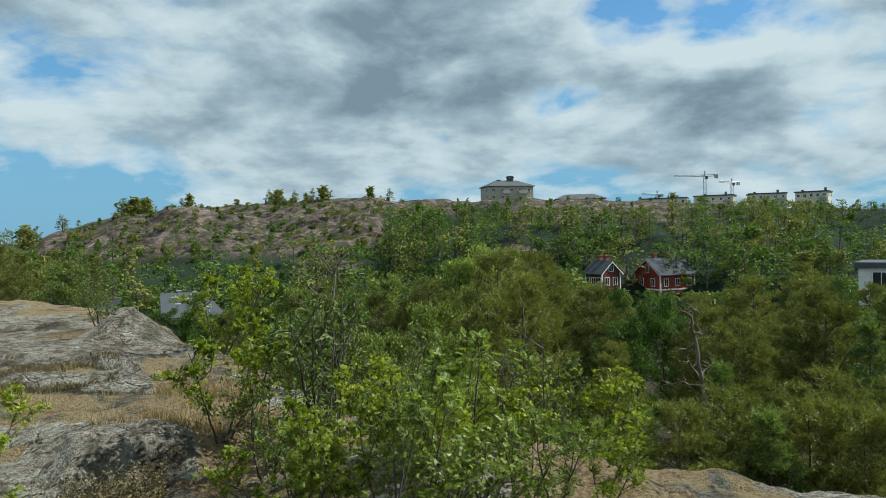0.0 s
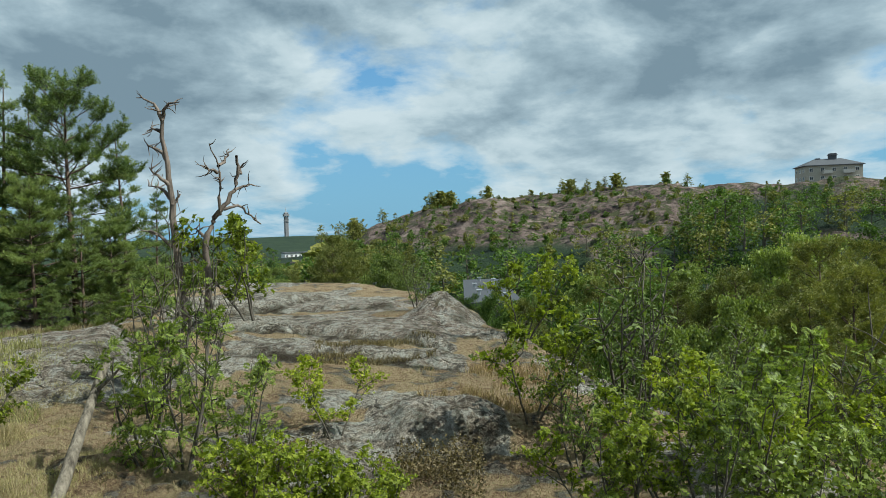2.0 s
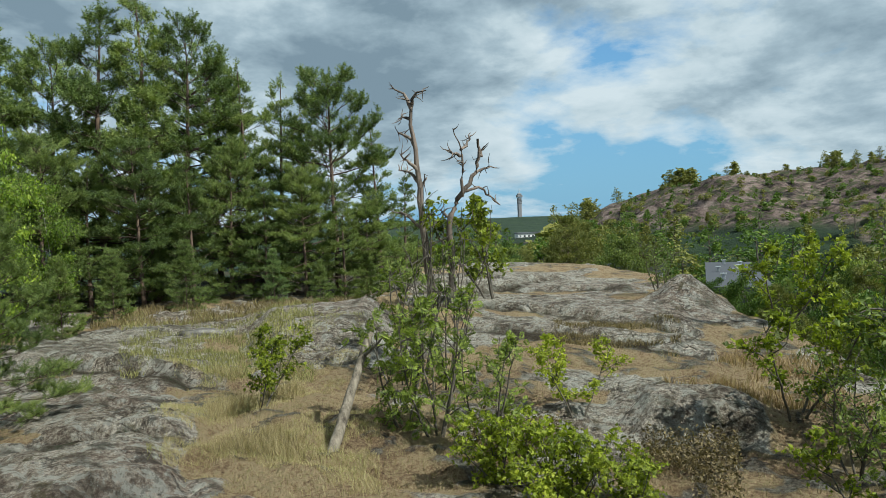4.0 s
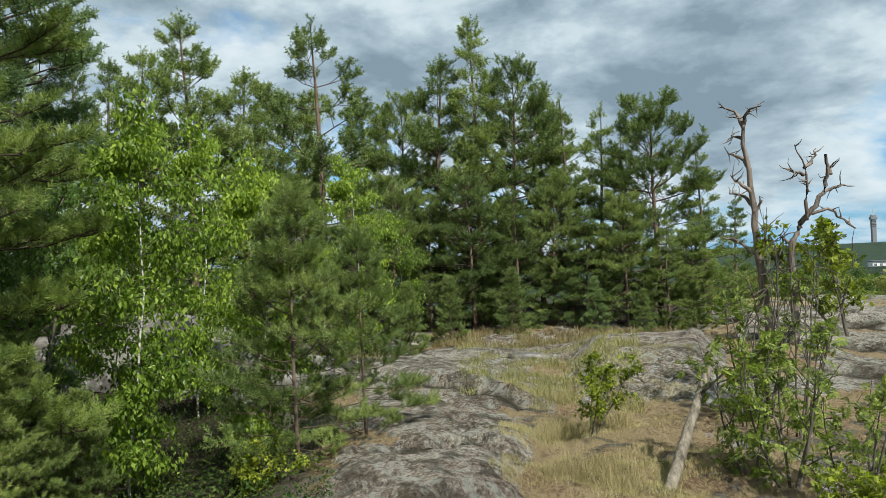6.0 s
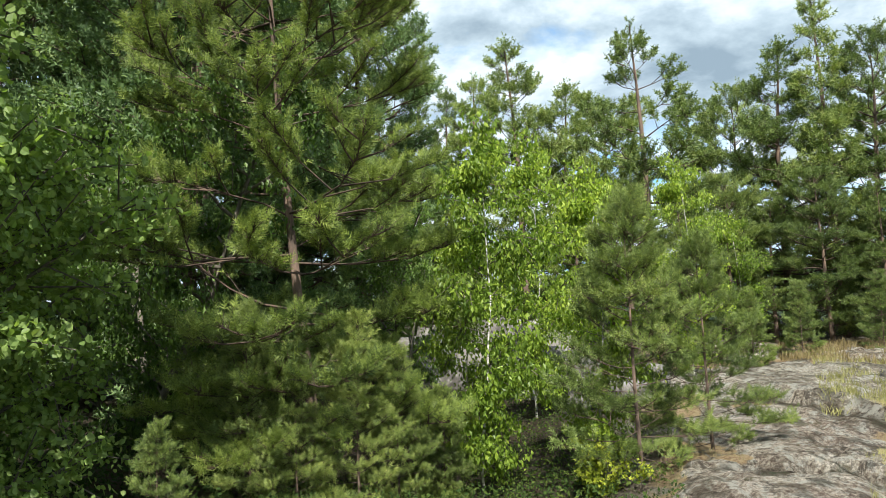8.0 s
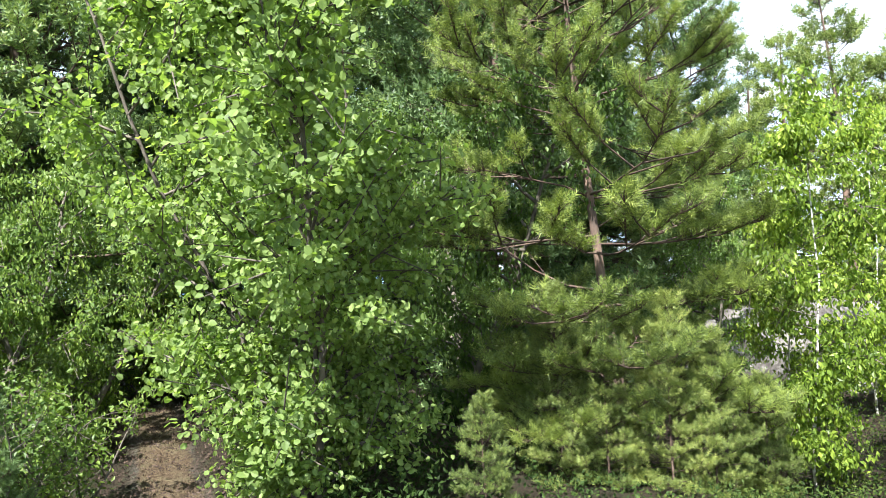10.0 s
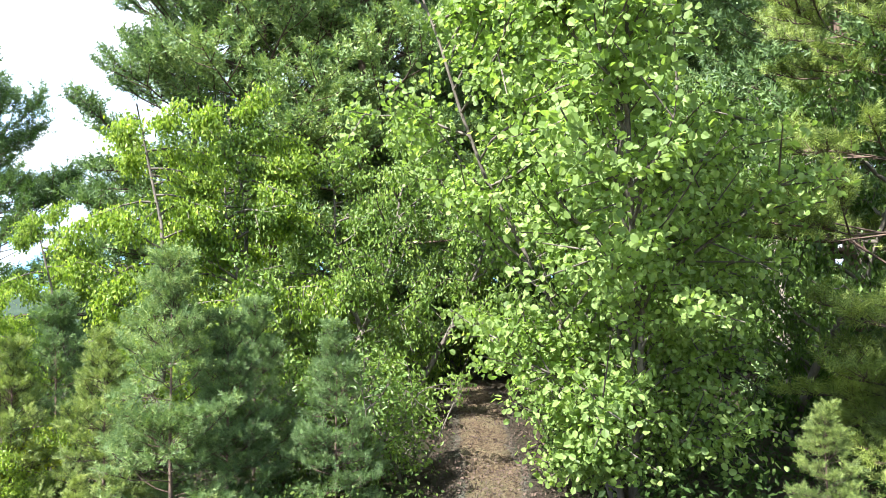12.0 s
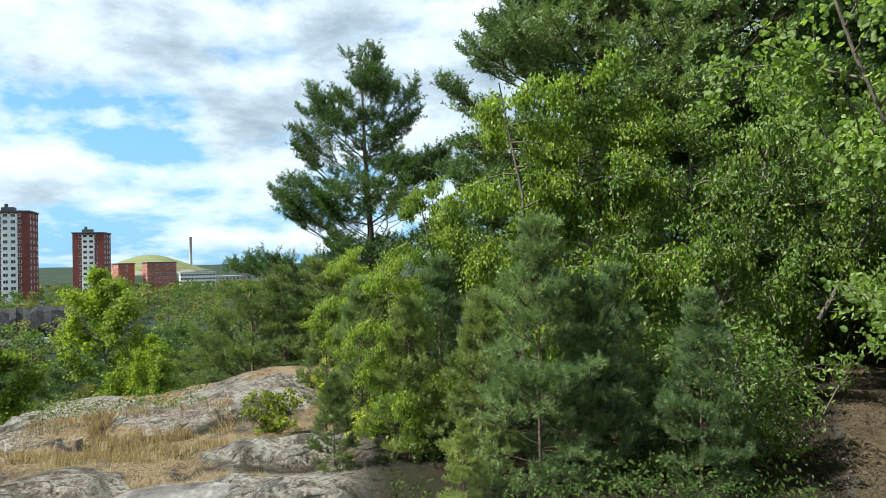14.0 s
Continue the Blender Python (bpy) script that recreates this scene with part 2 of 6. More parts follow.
    # woodland floor; the same dark tone paints crevice shade on the rock
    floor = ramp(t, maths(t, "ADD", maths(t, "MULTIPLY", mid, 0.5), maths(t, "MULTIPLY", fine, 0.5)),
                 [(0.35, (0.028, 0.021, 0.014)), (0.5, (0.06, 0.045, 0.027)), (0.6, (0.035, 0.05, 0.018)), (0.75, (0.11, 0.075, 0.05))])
    forest = ramp(t, maths(t, "ADD", maths(t, "MULTIPLY", noise_node(t, co, 0.02, 5.0, 0.7), 0.5), maths(t, "MULTIPLY", noise_node(t, co, 0.09, 6.0, 0.7), 0.5)),
                  [(0.40, (0.008, 0.017, 0.010)), (0.5, (0.018, 0.034, 0.016)), (0.62, (0.036, 0.058, 0.024))])
    edge = maths(t, "ADD", grass, maths(t, "MULTIPLY", maths(t, "SUBTRACT", fine, 0.5), 0.7))
    col = mixed(t, ramp(t, edge, [(0.4, grey(0)), (0.55, grey(1))]), rock, dry)
    # crags of the hill across the valley
    crag = maths(t, "ADD", maths(t, "MULTIPLY", noise_node(t, co, 0.12, 8.0, 0.7, 0.8), 0.6), maths(t, "MULTIPLY", noise_node(t, co, 0.6, 7.0, 0.7), 0.4))
    hill = ramp(t, crag, [(0.43, (0.016, 0.012, 0.011)), (0.48, (0.075, 0.054, 0.047)), (0.53, (0.15, 0.108, 0.094)), (0.60, (0.26, 0.20, 0.175))])
    scrub = ramp(t, noise_node(t, co, 0.35, 8.0, 0.75), [(0.51, grey(0)), (0.55, grey(0.9))])
    hill = mixed(t, scrub, hill, (0.05, 0.06, 0.02))
    col = mixed(t, att.outputs["Alpha"], col, hill)
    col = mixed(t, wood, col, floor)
    col = mixed(t, far, col, forest)
    h = maths(t, "ADD", maths(t, "MULTIPLY", maths(t, "SUBTRACT", maths(t, "MULTIPLY", beds, 0.5), maths(t, "MULTIPLY", crack, maths(t, "SUBTRACT", 1.0, maths(t, "MAXIMUM", wood, grass)))), 0.6), maths(t, "ADD", maths(t, "MULTIPLY", mid, 0.9), maths(t, "ADD", maths(t, "MULTIPLY", fine, 0.8), maths(t, "MULTIPLY", leaf_rock, 0.25))))
    surface(t, out, col, 0.92, bumped(t, h, 1.0, 0.16), 0.0, 0.2)
    return m


def stone_material(name, a, b, lichen=0.6):
    m, t, out = material(name)
    co = place(t)
    mid = noise_node(t, co, 2.2, 8.0, 0.68)
    lich = noise_node(t, co, 6.0, 8.0, 0.7, 0.4)
    col = ramp(t, mid, [(0.35, a), (0.65, b)])
    col = mixed(t, ramp(t, lich, [(0.55, grey(0)), (0.64, grey(lichen))]), col, (0.36, 0.35, 0.32))
    surface(t, out, col, 0.92, bumped(t, mid, 0.7, 0.08), 0.0, 0.2)
    return m


GROUND = ground_material()
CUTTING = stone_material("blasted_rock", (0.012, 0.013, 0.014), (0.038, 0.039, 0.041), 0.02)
STONE = stone_material("stone", (0.05, 0.045, 0.04), (0.22, 0.205, 0.185))
PINE_NEAR = leaf_material("pine_needles_near", (0.060, 0.098, 0.032), (0.17, 0.228, 0.058), (0.36, 0.40, 0.105), 0.28, 0.5, 0.4, 0.35)
# brighter copy of the near needles: sunlight on the pads is put into the colour
PINE_PADS = leaf_material("brightened_pine_needles", (0.080, 0.130, 0.034), (0.22, 0.285, 0.062), (0.42, 0.46, 0.11), 0.32, 0.5, 0.4, 0.35)
PINE = leaf_material("pine_needles", (0.064, 0.108, 0.040), (0.155, 0.212, 0.064), (0.31, 0.355, 0.105), 0.32, 0.5, 0.42, 0.3)
PINE_BLUE = leaf_material("young_pine_needles", (0.060, 0.112, 0.048), (0.13, 0.205, 0.076), (0.26, 0.32, 0.105), 0.28, 0.5, 0.42, 0.3)
ASPEN_LEAF = leaf_material("aspen_leaves", (0.12, 0.20, 0.055), (0.20, 0.29, 0.080), (0.29, 0.37, 0.125), 0.55, 0.5, 0.5, 0.3)
BIRCH_LEAF = leaf_material("birch_leaves", (0.085, 0.155, 0.022), (0.18, 0.27, 0.036), (0.35, 0.43, 0.06), 0.48, 0.42)
ROWAN_LEAF = leaf_material("rowan_leaves", (0.085, 0.125, 0.026), (0.195, 0.255, 0.042), (0.34, 0.39, 0.070), 0.42, 0.42)
LIME_LEAF = leaf_material("yellow_green_leaves", (0.11, 0.15, 0.018), (0.265, 0.315, 0.03), (0.45, 0.47, 0.055), 0.5)
GREY_LEAF = leaf_material("grey_green_leaves", (0.09, 0.128, 0.036), (0.15, 0.198, 0.055), (0.25, 0.295, 0.09), 0.35, 0.55, 0.5, 0.2)
# bluish haze over the south slope is put into this leaf colour
COOL_LEAF = leaf_material("haze_tinted_foliage", (0.030, 0.062, 0.022), (0.068, 0.120, 0.040), (0.14, 0.205, 0.066), 0.33, 0.5, 0.42, 0.25)
MAPLE_LEAF = leaf_material("maple_leaves", (0.080, 0.140, 0.015), (0.19, 0.275, 0.027), (0.36, 0.435, 0.05), 0.5)
WOODS_LEAF = leaf_material("wood_edge_leaves", (0.030, 0.060, 0.013), (0.072, 0.128, 0.024), (0.155, 0.215, 0.040), 0.33, 0.5, 0.42, 0.25)
OLIVE_LEAF = leaf_material("olive_needles", (0.060, 0.080, 0.024), (0.14, 0.155, 0.040), (0.27, 0.255, 0.068), 0.28, 0.55, 0.40, 0.25)
FRESH_LEAF = leaf_material("fresh_green_leaves", (0.09, 0.135, 0.03), (0.19, 0.24, 0.054), (0.34, 0.385, 0.09), 0.38, 0.42)
GRASS = leaf_material("dry_grass", (0.22, 0.165, 0.085), (0.32, 0.26, 0.14), (0.47, 0.40, 0.23), 0.3)
GRASS_GREEN = leaf_material("green_grass", (0.13, 0.13, 0.045), (0.25, 0.24, 0.09), (0.40, 0.37, 0.17), 0.3)
GRASS_BROWN = leaf_material("brown_heath", (0.08, 0.06, 0.03), (0.17, 0.13, 0.06), (0.28, 0.22, 0.11), 0.25)
GRASS_RED = leaf_material("reddish_grass", (0.18, 0.11, 0.06), (0.29, 0.20, 0.11), (0.40, 0.31, 0.18), 0.3)
# shade beneath the forest is put into this darker leaf colour
SHADE_LEAF = leaf_material("shade_toned_leaves", (0.04, 0.085, 0.018), (0.10, 0.170, 0.032), (0.24, 0.32, 0.060), 0.42, 0.45, 0.3)
BERRY = leaf_material("bilberry_leaves", (0.020, 0.040, 0.010), (0.038, 0.070, 0.016), (0.10, 0.13, 0.026), 0.25, 0.6, 0.4, 0.12)
PINE_BARK = bark_material("pine_bark", (0.055, 0.042, 0.034), (0.19, 0.13, 0.095))
PINE_TOP = bark_material("pine_upper_bark", (0.035, 0.027, 0.022), (0.12, 0.08, 0.058))
GREY_BARK = bark_material("grey_bark", (0.05, 0.043, 0.034), (0.16, 0.14, 0.11), 18.0, 0.35, 0.4)
DEAD_WOOD = bark_material("weathered_dead_wood", (0.045, 0.036, 0.030), (0.25, 0.20, 0.165), 10.0, 0.12, 0.9)
LOG_WOOD = bark_material("bleached_wood", (0.05, 0.040, 0.030), (0.30, 0.26, 0.20), 26.0, 0.2, 1.0)
BIRCH_BARK = birch_bark()

# ---------------------------------------------------------------- mesh helpers


class Soup:
    """Gathers triangles as arrays and turns them into one mesh."""

    def __init__(self):
        self.v, self.f, self.n = [], [], 0

    def add(self, verts, tris):
        verts = np.asarray(verts, float).reshape(-1, 3)
        self.v.append(verts)
        self.f.append(np.asarray(tris, np.int64).reshape(-1, 3) + self.n)
        self.n += len(verts)

    def arrays(self):
        return np.concatenate(self.v), np.concatenate(self.f)

    def mesh(self, name, mat, smooth=False):
        v, f = self.arrays()
        return mesh_of(name, v, f, mat, smooth)


def stem_mesh(trunk, wood, bark, twig_bark):
    """Trunk and the limbs that grow out of it, in two kinds of bark."""
    v, f = trunk.arrays()
    v2, f2 = wood.arrays()
    me = mesh_of("trunk", np.concatenate([v, v2]), np.concatenate([f, f2 + len(v)]), bark, True)
    me.materials.append(twig_bark)
    me.polygons.foreach_set("material_index", np.repeat(np.array([0, 1], np.int32), [len(f), len(f2)]))
    return me


def mesh_of(name, v, f, mat, smooth=False):
    me = bpy.data.meshes.new(name)
    me.vertices.add(len(v))
    me.vertices.foreach_set("co", np.asarray(v, np.float32).ravel())
    me.loops.add(len(f) * 3)
    me.loops.foreach_set("vertex_index", np.asarray(f, np.int32).ravel())
    me.polygons.add(len(f))
    me.polygons.foreach_set("loop_start", np.arange(0, len(f) * 3, 3, dtype=np.int32))
    me.polygons.foreach_set("use_smooth", np.full(len(f), smooth))
    me.materials.append(mat)
    me.update(calc_edges=True)
    return me


def part(name, me, parent, label=""):
    ob = new(name, me)
    ob.parent = parent
    if label:
        tagged(ob, label)
    return ob


def thing(name, at, label, category, group="", turn=0.0, kind=""):
    ob = new(name)
    ob.empty_display_size = 0.2
    ob.matrix_world = pose(*at, 0, 0, turn)
    return tagged(ob, label, category, group, kind)


def boxes(mat, *specs, name="box", bevel=0.0):
    """One mesh of boxes: each spec is centre x, y, z and size x, y, z."""
    bm = bmesh.new()
    for cx, cy, cz, sx, sy, sz in specs:
        bmesh.ops.create_cube(bm, size=1.0, matrix=Matrix.Translation((cx, cy, cz)) @ Matrix.Diagonal((sx, sy, sz, 1)))
    if bevel:
        bmesh.ops.bevel(bm, geom=bm.edges[:], offset=bevel, segments=1, affect="EDGES")
    me = bpy.data.meshes.new(name)
    bm.to_mesh(me)
    bm.free()
    me.materials.append(mat)
    return me


def prism(mat, name, outline, y0, y1):
    """A closed outline in x and z, pushed through from y0 to y1."""
    bm = bmesh.new()
    a = [bm.verts.new((x, y0, z)) for x, z in outline]
    b = [bm.verts.new((x, y1, z)) for x, z in outline]
    bm.faces.new(a)
    bm.faces.new(b[::-1])
    for i in range(len(a)):
        j = (i + 1) % len(a)
        bm.faces.new((a[j], a[i], b[i], b[j]))
    bmesh.ops.recalc_face_normals(bm, faces=bm.faces[:])
    me = bpy.data.meshes.new(name)
    bm.to_mesh(me)
    bm.free()
    me.materials.append(mat)
    return me


def unit(v):
    v = np.asarray(v, float)
    return v / np.maximum(np.linalg.norm(v, axis=-1, keepdims=True), 1e-9)


def tube(soup, pts, radii, sides=6):
    """A tapered tube along a polyline, closed at its tip."""
    pts, radii = np.asarray(pts, float), np.asarray(radii, float)
    k = len(pts)
    tan = unit(np.gradient(pts, axis=0))
    ref = np.where(np.abs(tan[:, 2:3]) > 0.9, [[1.0, 0, 0]], [[0, 0, 1.0]])
    a = unit(np.cross(tan, ref))
    b = np.cross(tan, a)
    ang = np.linspace(0, 2 * math.pi, sides, endpoint=False)
    ring = pts[:, None] + radii[:, None, None] * (np.cos(ang)[None, :, None] * a[:, None] + np.sin(ang)[None, :, None] * b[:, None])
    i, j = np.meshgrid(np.arange(k - 1), np.arange(sides), indexing="ij")
    j2 = (j + 1) % sides
    q = np.stack([i * sides + j, i * sides + j2, (i + 1) * sides + j2, (i + 1) * sides + j], -1).reshape(-1, 4)
    tris = np.concatenate([q[:, [0, 2, 1]], q[:, [0, 3, 2]]])
    cap = np.array([[(k - 1) * sides + s, k * sides, (k - 1) * sides + (s + 1) % sides] for s in range(sides)])
    soup.add(np.concatenate([ring.reshape(-1, 3), pts[-1:]]), np.concatenate([tris, cap[:, ::-1]]))


def frames_for(dirs, rng, spin=True):
    """Right-handed frames whose third axis follows dirs."""
    d = unit(dirs)
    ref = unit(rng.normal(size=d.shape)) if spin else np.tile([0.0, 0.0, 1.0], (len(d), 1))
    a = unit(np.cross(ref, d) + 1e-6)
    return np.stack([a, np.cross(d, a), d], axis=-1)


def scatter(soup, pos, frames, scale, tv, tf):
    """Copies of a small template, one at each place."""
    n, k = len(pos), len(tv)
    v = np.einsum("nij,kj->nki", frames, tv) * np.reshape(scale, (-1, 1, 1)) + pos[:, None]
    f = np.asarray(tf)[None] + (np.arange(n) * k)[:, None, None]
    soup.add(v.reshape(-1, 3), f.reshape(-1, 3))


# leaf templates: the leaf lies along x, its face is towards z
ROUND_LEAF = (np.array([[0, 0, 0], [1.0, 0, -0.08], [0.22, 0.38, 0.08], [0.68, 0.36, 0.06], [0.22, -0.38, 0.08], [0.68, -0.36, 0.06]]),
              np.array([[0, 3, 2], [0, 1, 3], [0, 4, 5], [0, 5, 1]]))
SLIM_LEAF = (np.array([[0, 0, 0], [0.45, 0.27, 0.06], [1, 0, -0.08], [0.45, -0.27, 0.06]]), np.array([[0, 2, 1], [0, 3, 2]]))


LOBED_LEAF = (np.array([[0, 0, 0], [0.42, 0.52, -0.04], [0.52, 0.20, 0.05], [1, 0, -0.10], [0.52, -0.20, 0.05], [0.42, -0.52, -0.04]]),
              np.array([[0, 2, 1], [0, 3, 2], [0, 4, 3], [0, 5, 4]]))


def rowan_leaf(pairs=5, wide=0.36):
    v, f = [], []
    for s in range(pairs):
        x = 0.25 + 0.65 * s / (pairs - 1)
        for side in (-1, 1):
            n = len(v)
            ln = wide * (1.0 - 0.35 * abs(s / (pairs - 1) - 0.35))
            w = ln * 0.42
            v += [(x, 0, 0), (x + ln * 0.35 - w * 0.5, side * ln * 0.55, -0.02), (x + ln * 0.55, side * ln, -0.09), (x + ln * 0.30 + w, side * ln * 0.5, -0.02)]
            f += [(n, n + 1, n + 2), (n, n + 2, n + 3)]
    n = len(v)
    v += [(0.9, 0, 0), (1.0, 0.07, 0), (1.2, 0, -0.06), (1.0, -0.07, 0)]
    f += [(n, n + 1, n + 2), (n, n + 2, n + 3)]
    n = len(v)
    v += [(0, 0.008, 0), (0, -0.008, 0), (0.95, 0, -0.01)]
    f += [(n, n + 1, n + 2)]
    return np.array(v, float), np.array(f)


def needle_tuft(count, rng, length=1.0, width=1.0, shaft=1.5):
    """A shoot along z: a thin axis with needles that stand out all round it, joined into one piece."""
    axis = [(rng.normal() * 0.015, rng.normal() * 0.015, shaft * i / (count + 1)) for i in range(count + 2)]
    v, f = list(axis), []
    for i in range(count):
        u = i / count
        a = i * 2.4 + rng.uniform(-0.3, 0.3)
        open_ = radians(68 - 44 * u + rng.uniform(-12, 12))
        d = np.array([math.cos(a) * math.sin(open_), math.sin(a) * math.sin(open_), math.cos(open_)])
        f.append((i, i + 2, len(v)))
        v.append(tuple(np.array(axis[i + 1]) + d * length * rng.uniform(0.72, 1.08)))
    v = np.array(v)
    v[:count + 2, :2] *= width
    return v, np.array(f)


def wander(start, direction_, length, steps, rng, rough=0.15, lift=0.0):
    """A crooked line, for trunks and limbs."""
    p, d = np.array(start, float), unit(direction_)
    out = [p.copy()]
    for _ in range(steps):
        d = unit(d + rng.normal(size=3) * rough + np.array([0, 0, lift]))
        p = p + d * length / steps
        out.append(p.copy())
    return np.array(out)


def along(line, u):
    """The point and heading at the fraction u of a polyline."""
    x = u * (len(line) - 1)
    i = min(int(x), len(line) - 2)
    return line[i] + (line[i + 1] - line[i]) * (x - i), unit(line[i + 1] - line[i])


# ---------------------------------------------------------------- plants


def twig_soup(soup, base, way, length, radius):
    """Straight thin twigs with three sides, all at once."""
    fr = frames_for(way, np.random.default_rng(len(base)))
    ang = np.array([0, 2.094, 4.189])
    ring = np.stack([np.cos(ang), np.sin(ang), 0 * ang], -1)
    tv = np.concatenate([ring * 1.0, ring * 0.4])
    scale = np.stack([np.full(len(base), radius), np.full(len(base), radius), length], -1)
    tv = np.concatenate([tv[:3], tv[3:] + np.array([0, 0, 1.0])])
    v = np.einsum("nij,nkj->nki", fr, tv[None] * scale[:, None]) + base[:, None]
    q = [(0, 1, 4), (0, 4, 3), (1, 2, 5), (1, 5, 4), (2, 0, 3), (2, 3, 5)]
    f = np.array(q)[None] + (np.arange(len(base)) * 6)[:, None, None]
    soup.add(v.reshape(-1, 3), f.reshape(-1, 3))


def pine_meshes(seed, height, spread, mat, gap=0.42, limbs=5, bare=0.05, size=0.055, needles=28, profile="cone", dense=1.0, lean=(0.0, 0.0), ragged=0.3, rad=None, up=0.35, rise=(-0.05, 0.85), fan=0.62, loose=0.28):
    """A Scots pine: limbs in whorls, side branches in a flat spray on each limb, and twigs that end in brushes of needles.
    bare: the fraction of the trunk with no living limbs. gap: metres between whorls. loose: how far twigs stray up and down from the spray."""
    rng = np.random.default_rng(seed)
    trunk, wood, crown = Soup(), Soup(), Soup()
    rad = rad or height * 0.012 + 0.02
    line = wander((0, 0, -0.25), (lean[0], lean[1], 1), height * 0.97 + 0.25, 12, rng, 0.05, 0.03)
    straight = np.array([lean[0], lean[1], 1.0]) * (line[:, 2:3] + 0.25) - np.array([0, 0, 0.25])
    line = straight + (line - straight) * 0.35
    tube(trunk, line, rad * (1 - 0.92 * np.linspace(0, 1, 13) ** 1.1), 8)
    pitch = 0.075 * size / 0.055 / dense
    start, way, long_ = [], [], []

    def twigs_along(path, total, u0, heading):
        n = max(2, int(total * (1 - u0) / pitch + 0.5))
        for i in range(n):
            q, d = along(path, min(1.0, u0 + (1 - u0) * (i + rng.random()) / n))
            start.append(q)
            way.append(d * 0.6 + heading * 0.3 + rng.normal(size=3) * np.array([0.8, 0.8, loose]) + np.array([0, 0, up]))
            long_.append(rng.uniform(0.6, 1.4))
        start.append(path[-1])
        way.append(d + np.array([0, 0, up]))
        long_.append(0.6)
    level = max(bare, 0.03) * height
    while level < height * 0.965:
        k = (level / height - bare) / (1 - bare)
        base, _ = along(line, min(0.99, level / height))
        if profile == "cone":
            reach = spread * (0.93 * (1 - max(k, 0.0) ** 1.4) + 0.06) * min(1.0, 0.6 + 3 * k)
        elif profile == "round":
            reach = spread * math.sin(math.pi * (0.24 + 0.70 * k)) ** 0.65
        else:
            reach = spread * (1.0 - 0.75 * k ** 3) * min(1.0, 0.75 + k)
        a0 = rng.uniform(0, 6.28)
        count = limbs if k < 0.8 else max(3, limbs - 1)
        for b in range(count):
            if rng.random() < ragged * 0.5:
                continue
            a = a0 + 6.283 * b / count + rng.uniform(-0.4, 0.4)
            ln = max(0.16, reach * rng.uniform(1 - ragged, 1 + ragged * 0.4))
            lift = rise[0] + (rise[1] - rise[0]) * k ** 1.4 + rng.uniform(-0.14, 0.14)
            limb = wander(base + np.array([0, 0, rng.uniform(-0.08, 0.08)]), (math.cos(a), math.sin(a), lift), ln, 5, rng, 0.13, 0.05)
            tube(wood, limb, max(0.006, rad * 0.25 * min(1.0, ln / spread)) * np.linspace(1, 0.22, 6), 4)
            heading = unit(limb[-1] - limb[0])
            side = np.array([-heading[1], heading[0], 0.0])
            n2 = max(3, int(ln * 4.2 * (0.055 / size) ** 0.35))
            for j in range(n2):
                u = 0.25 + 0.72 * (j + rng.random()) / n2
                q, d = along(limb, u)
                l2 = (fan * ln * (1.10 - u) + 0.07) * rng.uniform(0.65, 1.25)
                d2 = unit(d * 0.65 + side * (1 if j % 2 else -1) * rng.uniform(0.6, 1.1) + np.array([0, 0, 0.12]) + rng.normal(size=3) * 0.12)
                branch = np.array([q, q + d2 * l2 * 0.5, q + (d2 + np.array([0, 0, 0.12])) * l2])
                tube(wood, branch, np.array([0.008, 0.006, 0.003]) * (0.5 + height / 10), 3)
                twigs_along(branch, l2, 0.45, d2)
            twigs_along(limb, ln, 0.65, heading)
        level += gap * rng.uniform(0.75, 1.25) * (1.0 - 0.45 * max(0.0, k))
    tip = line[-1]
    for i in range(6):
        start.append(tip - np.array([0, 0, 0.10 * i * size / 0.055 * 0.5]))
        way.append(np.array([rng.normal() * 0.3, rng.normal() * 0.3, 1.0]))
        long_.append(0.9)
    start, way, long_ = np.array(start), unit(np.array(way)), np.array(long_) * 0.13 * (size / 0.055)
    keep = slice(None, None, 1 if size < 0.055 else 3)
    twig_soup(wood, start[keep], way[keep], long_[keep], 0.0032 * (0.6 + height / 10))
    pos = np.concatenate([start + way * (long_ * f)[:, None] for f in (0.25, 0.65, 1.0)])
    aim = unit(np.concatenate([way + rng.normal(size=way.shape) * s + np.array([0, 0, 0.25]) for s in (0.7, 0.5, 0.15)]))
    pos = pos + aim * size * 0.1
    for i in range(3):
        tv, tf = needle_tuft(needles, rng)
        p, w = pos[i::3], aim[i::3]
        scatter(crown, p, frames_for(w, rng), size * rng.uniform(0.75, 1.2, len(p)), tv, tf)
    return stem_mesh(trunk, wood, PINE_BARK, PINE_TOP), crown.mesh("crown", mat)


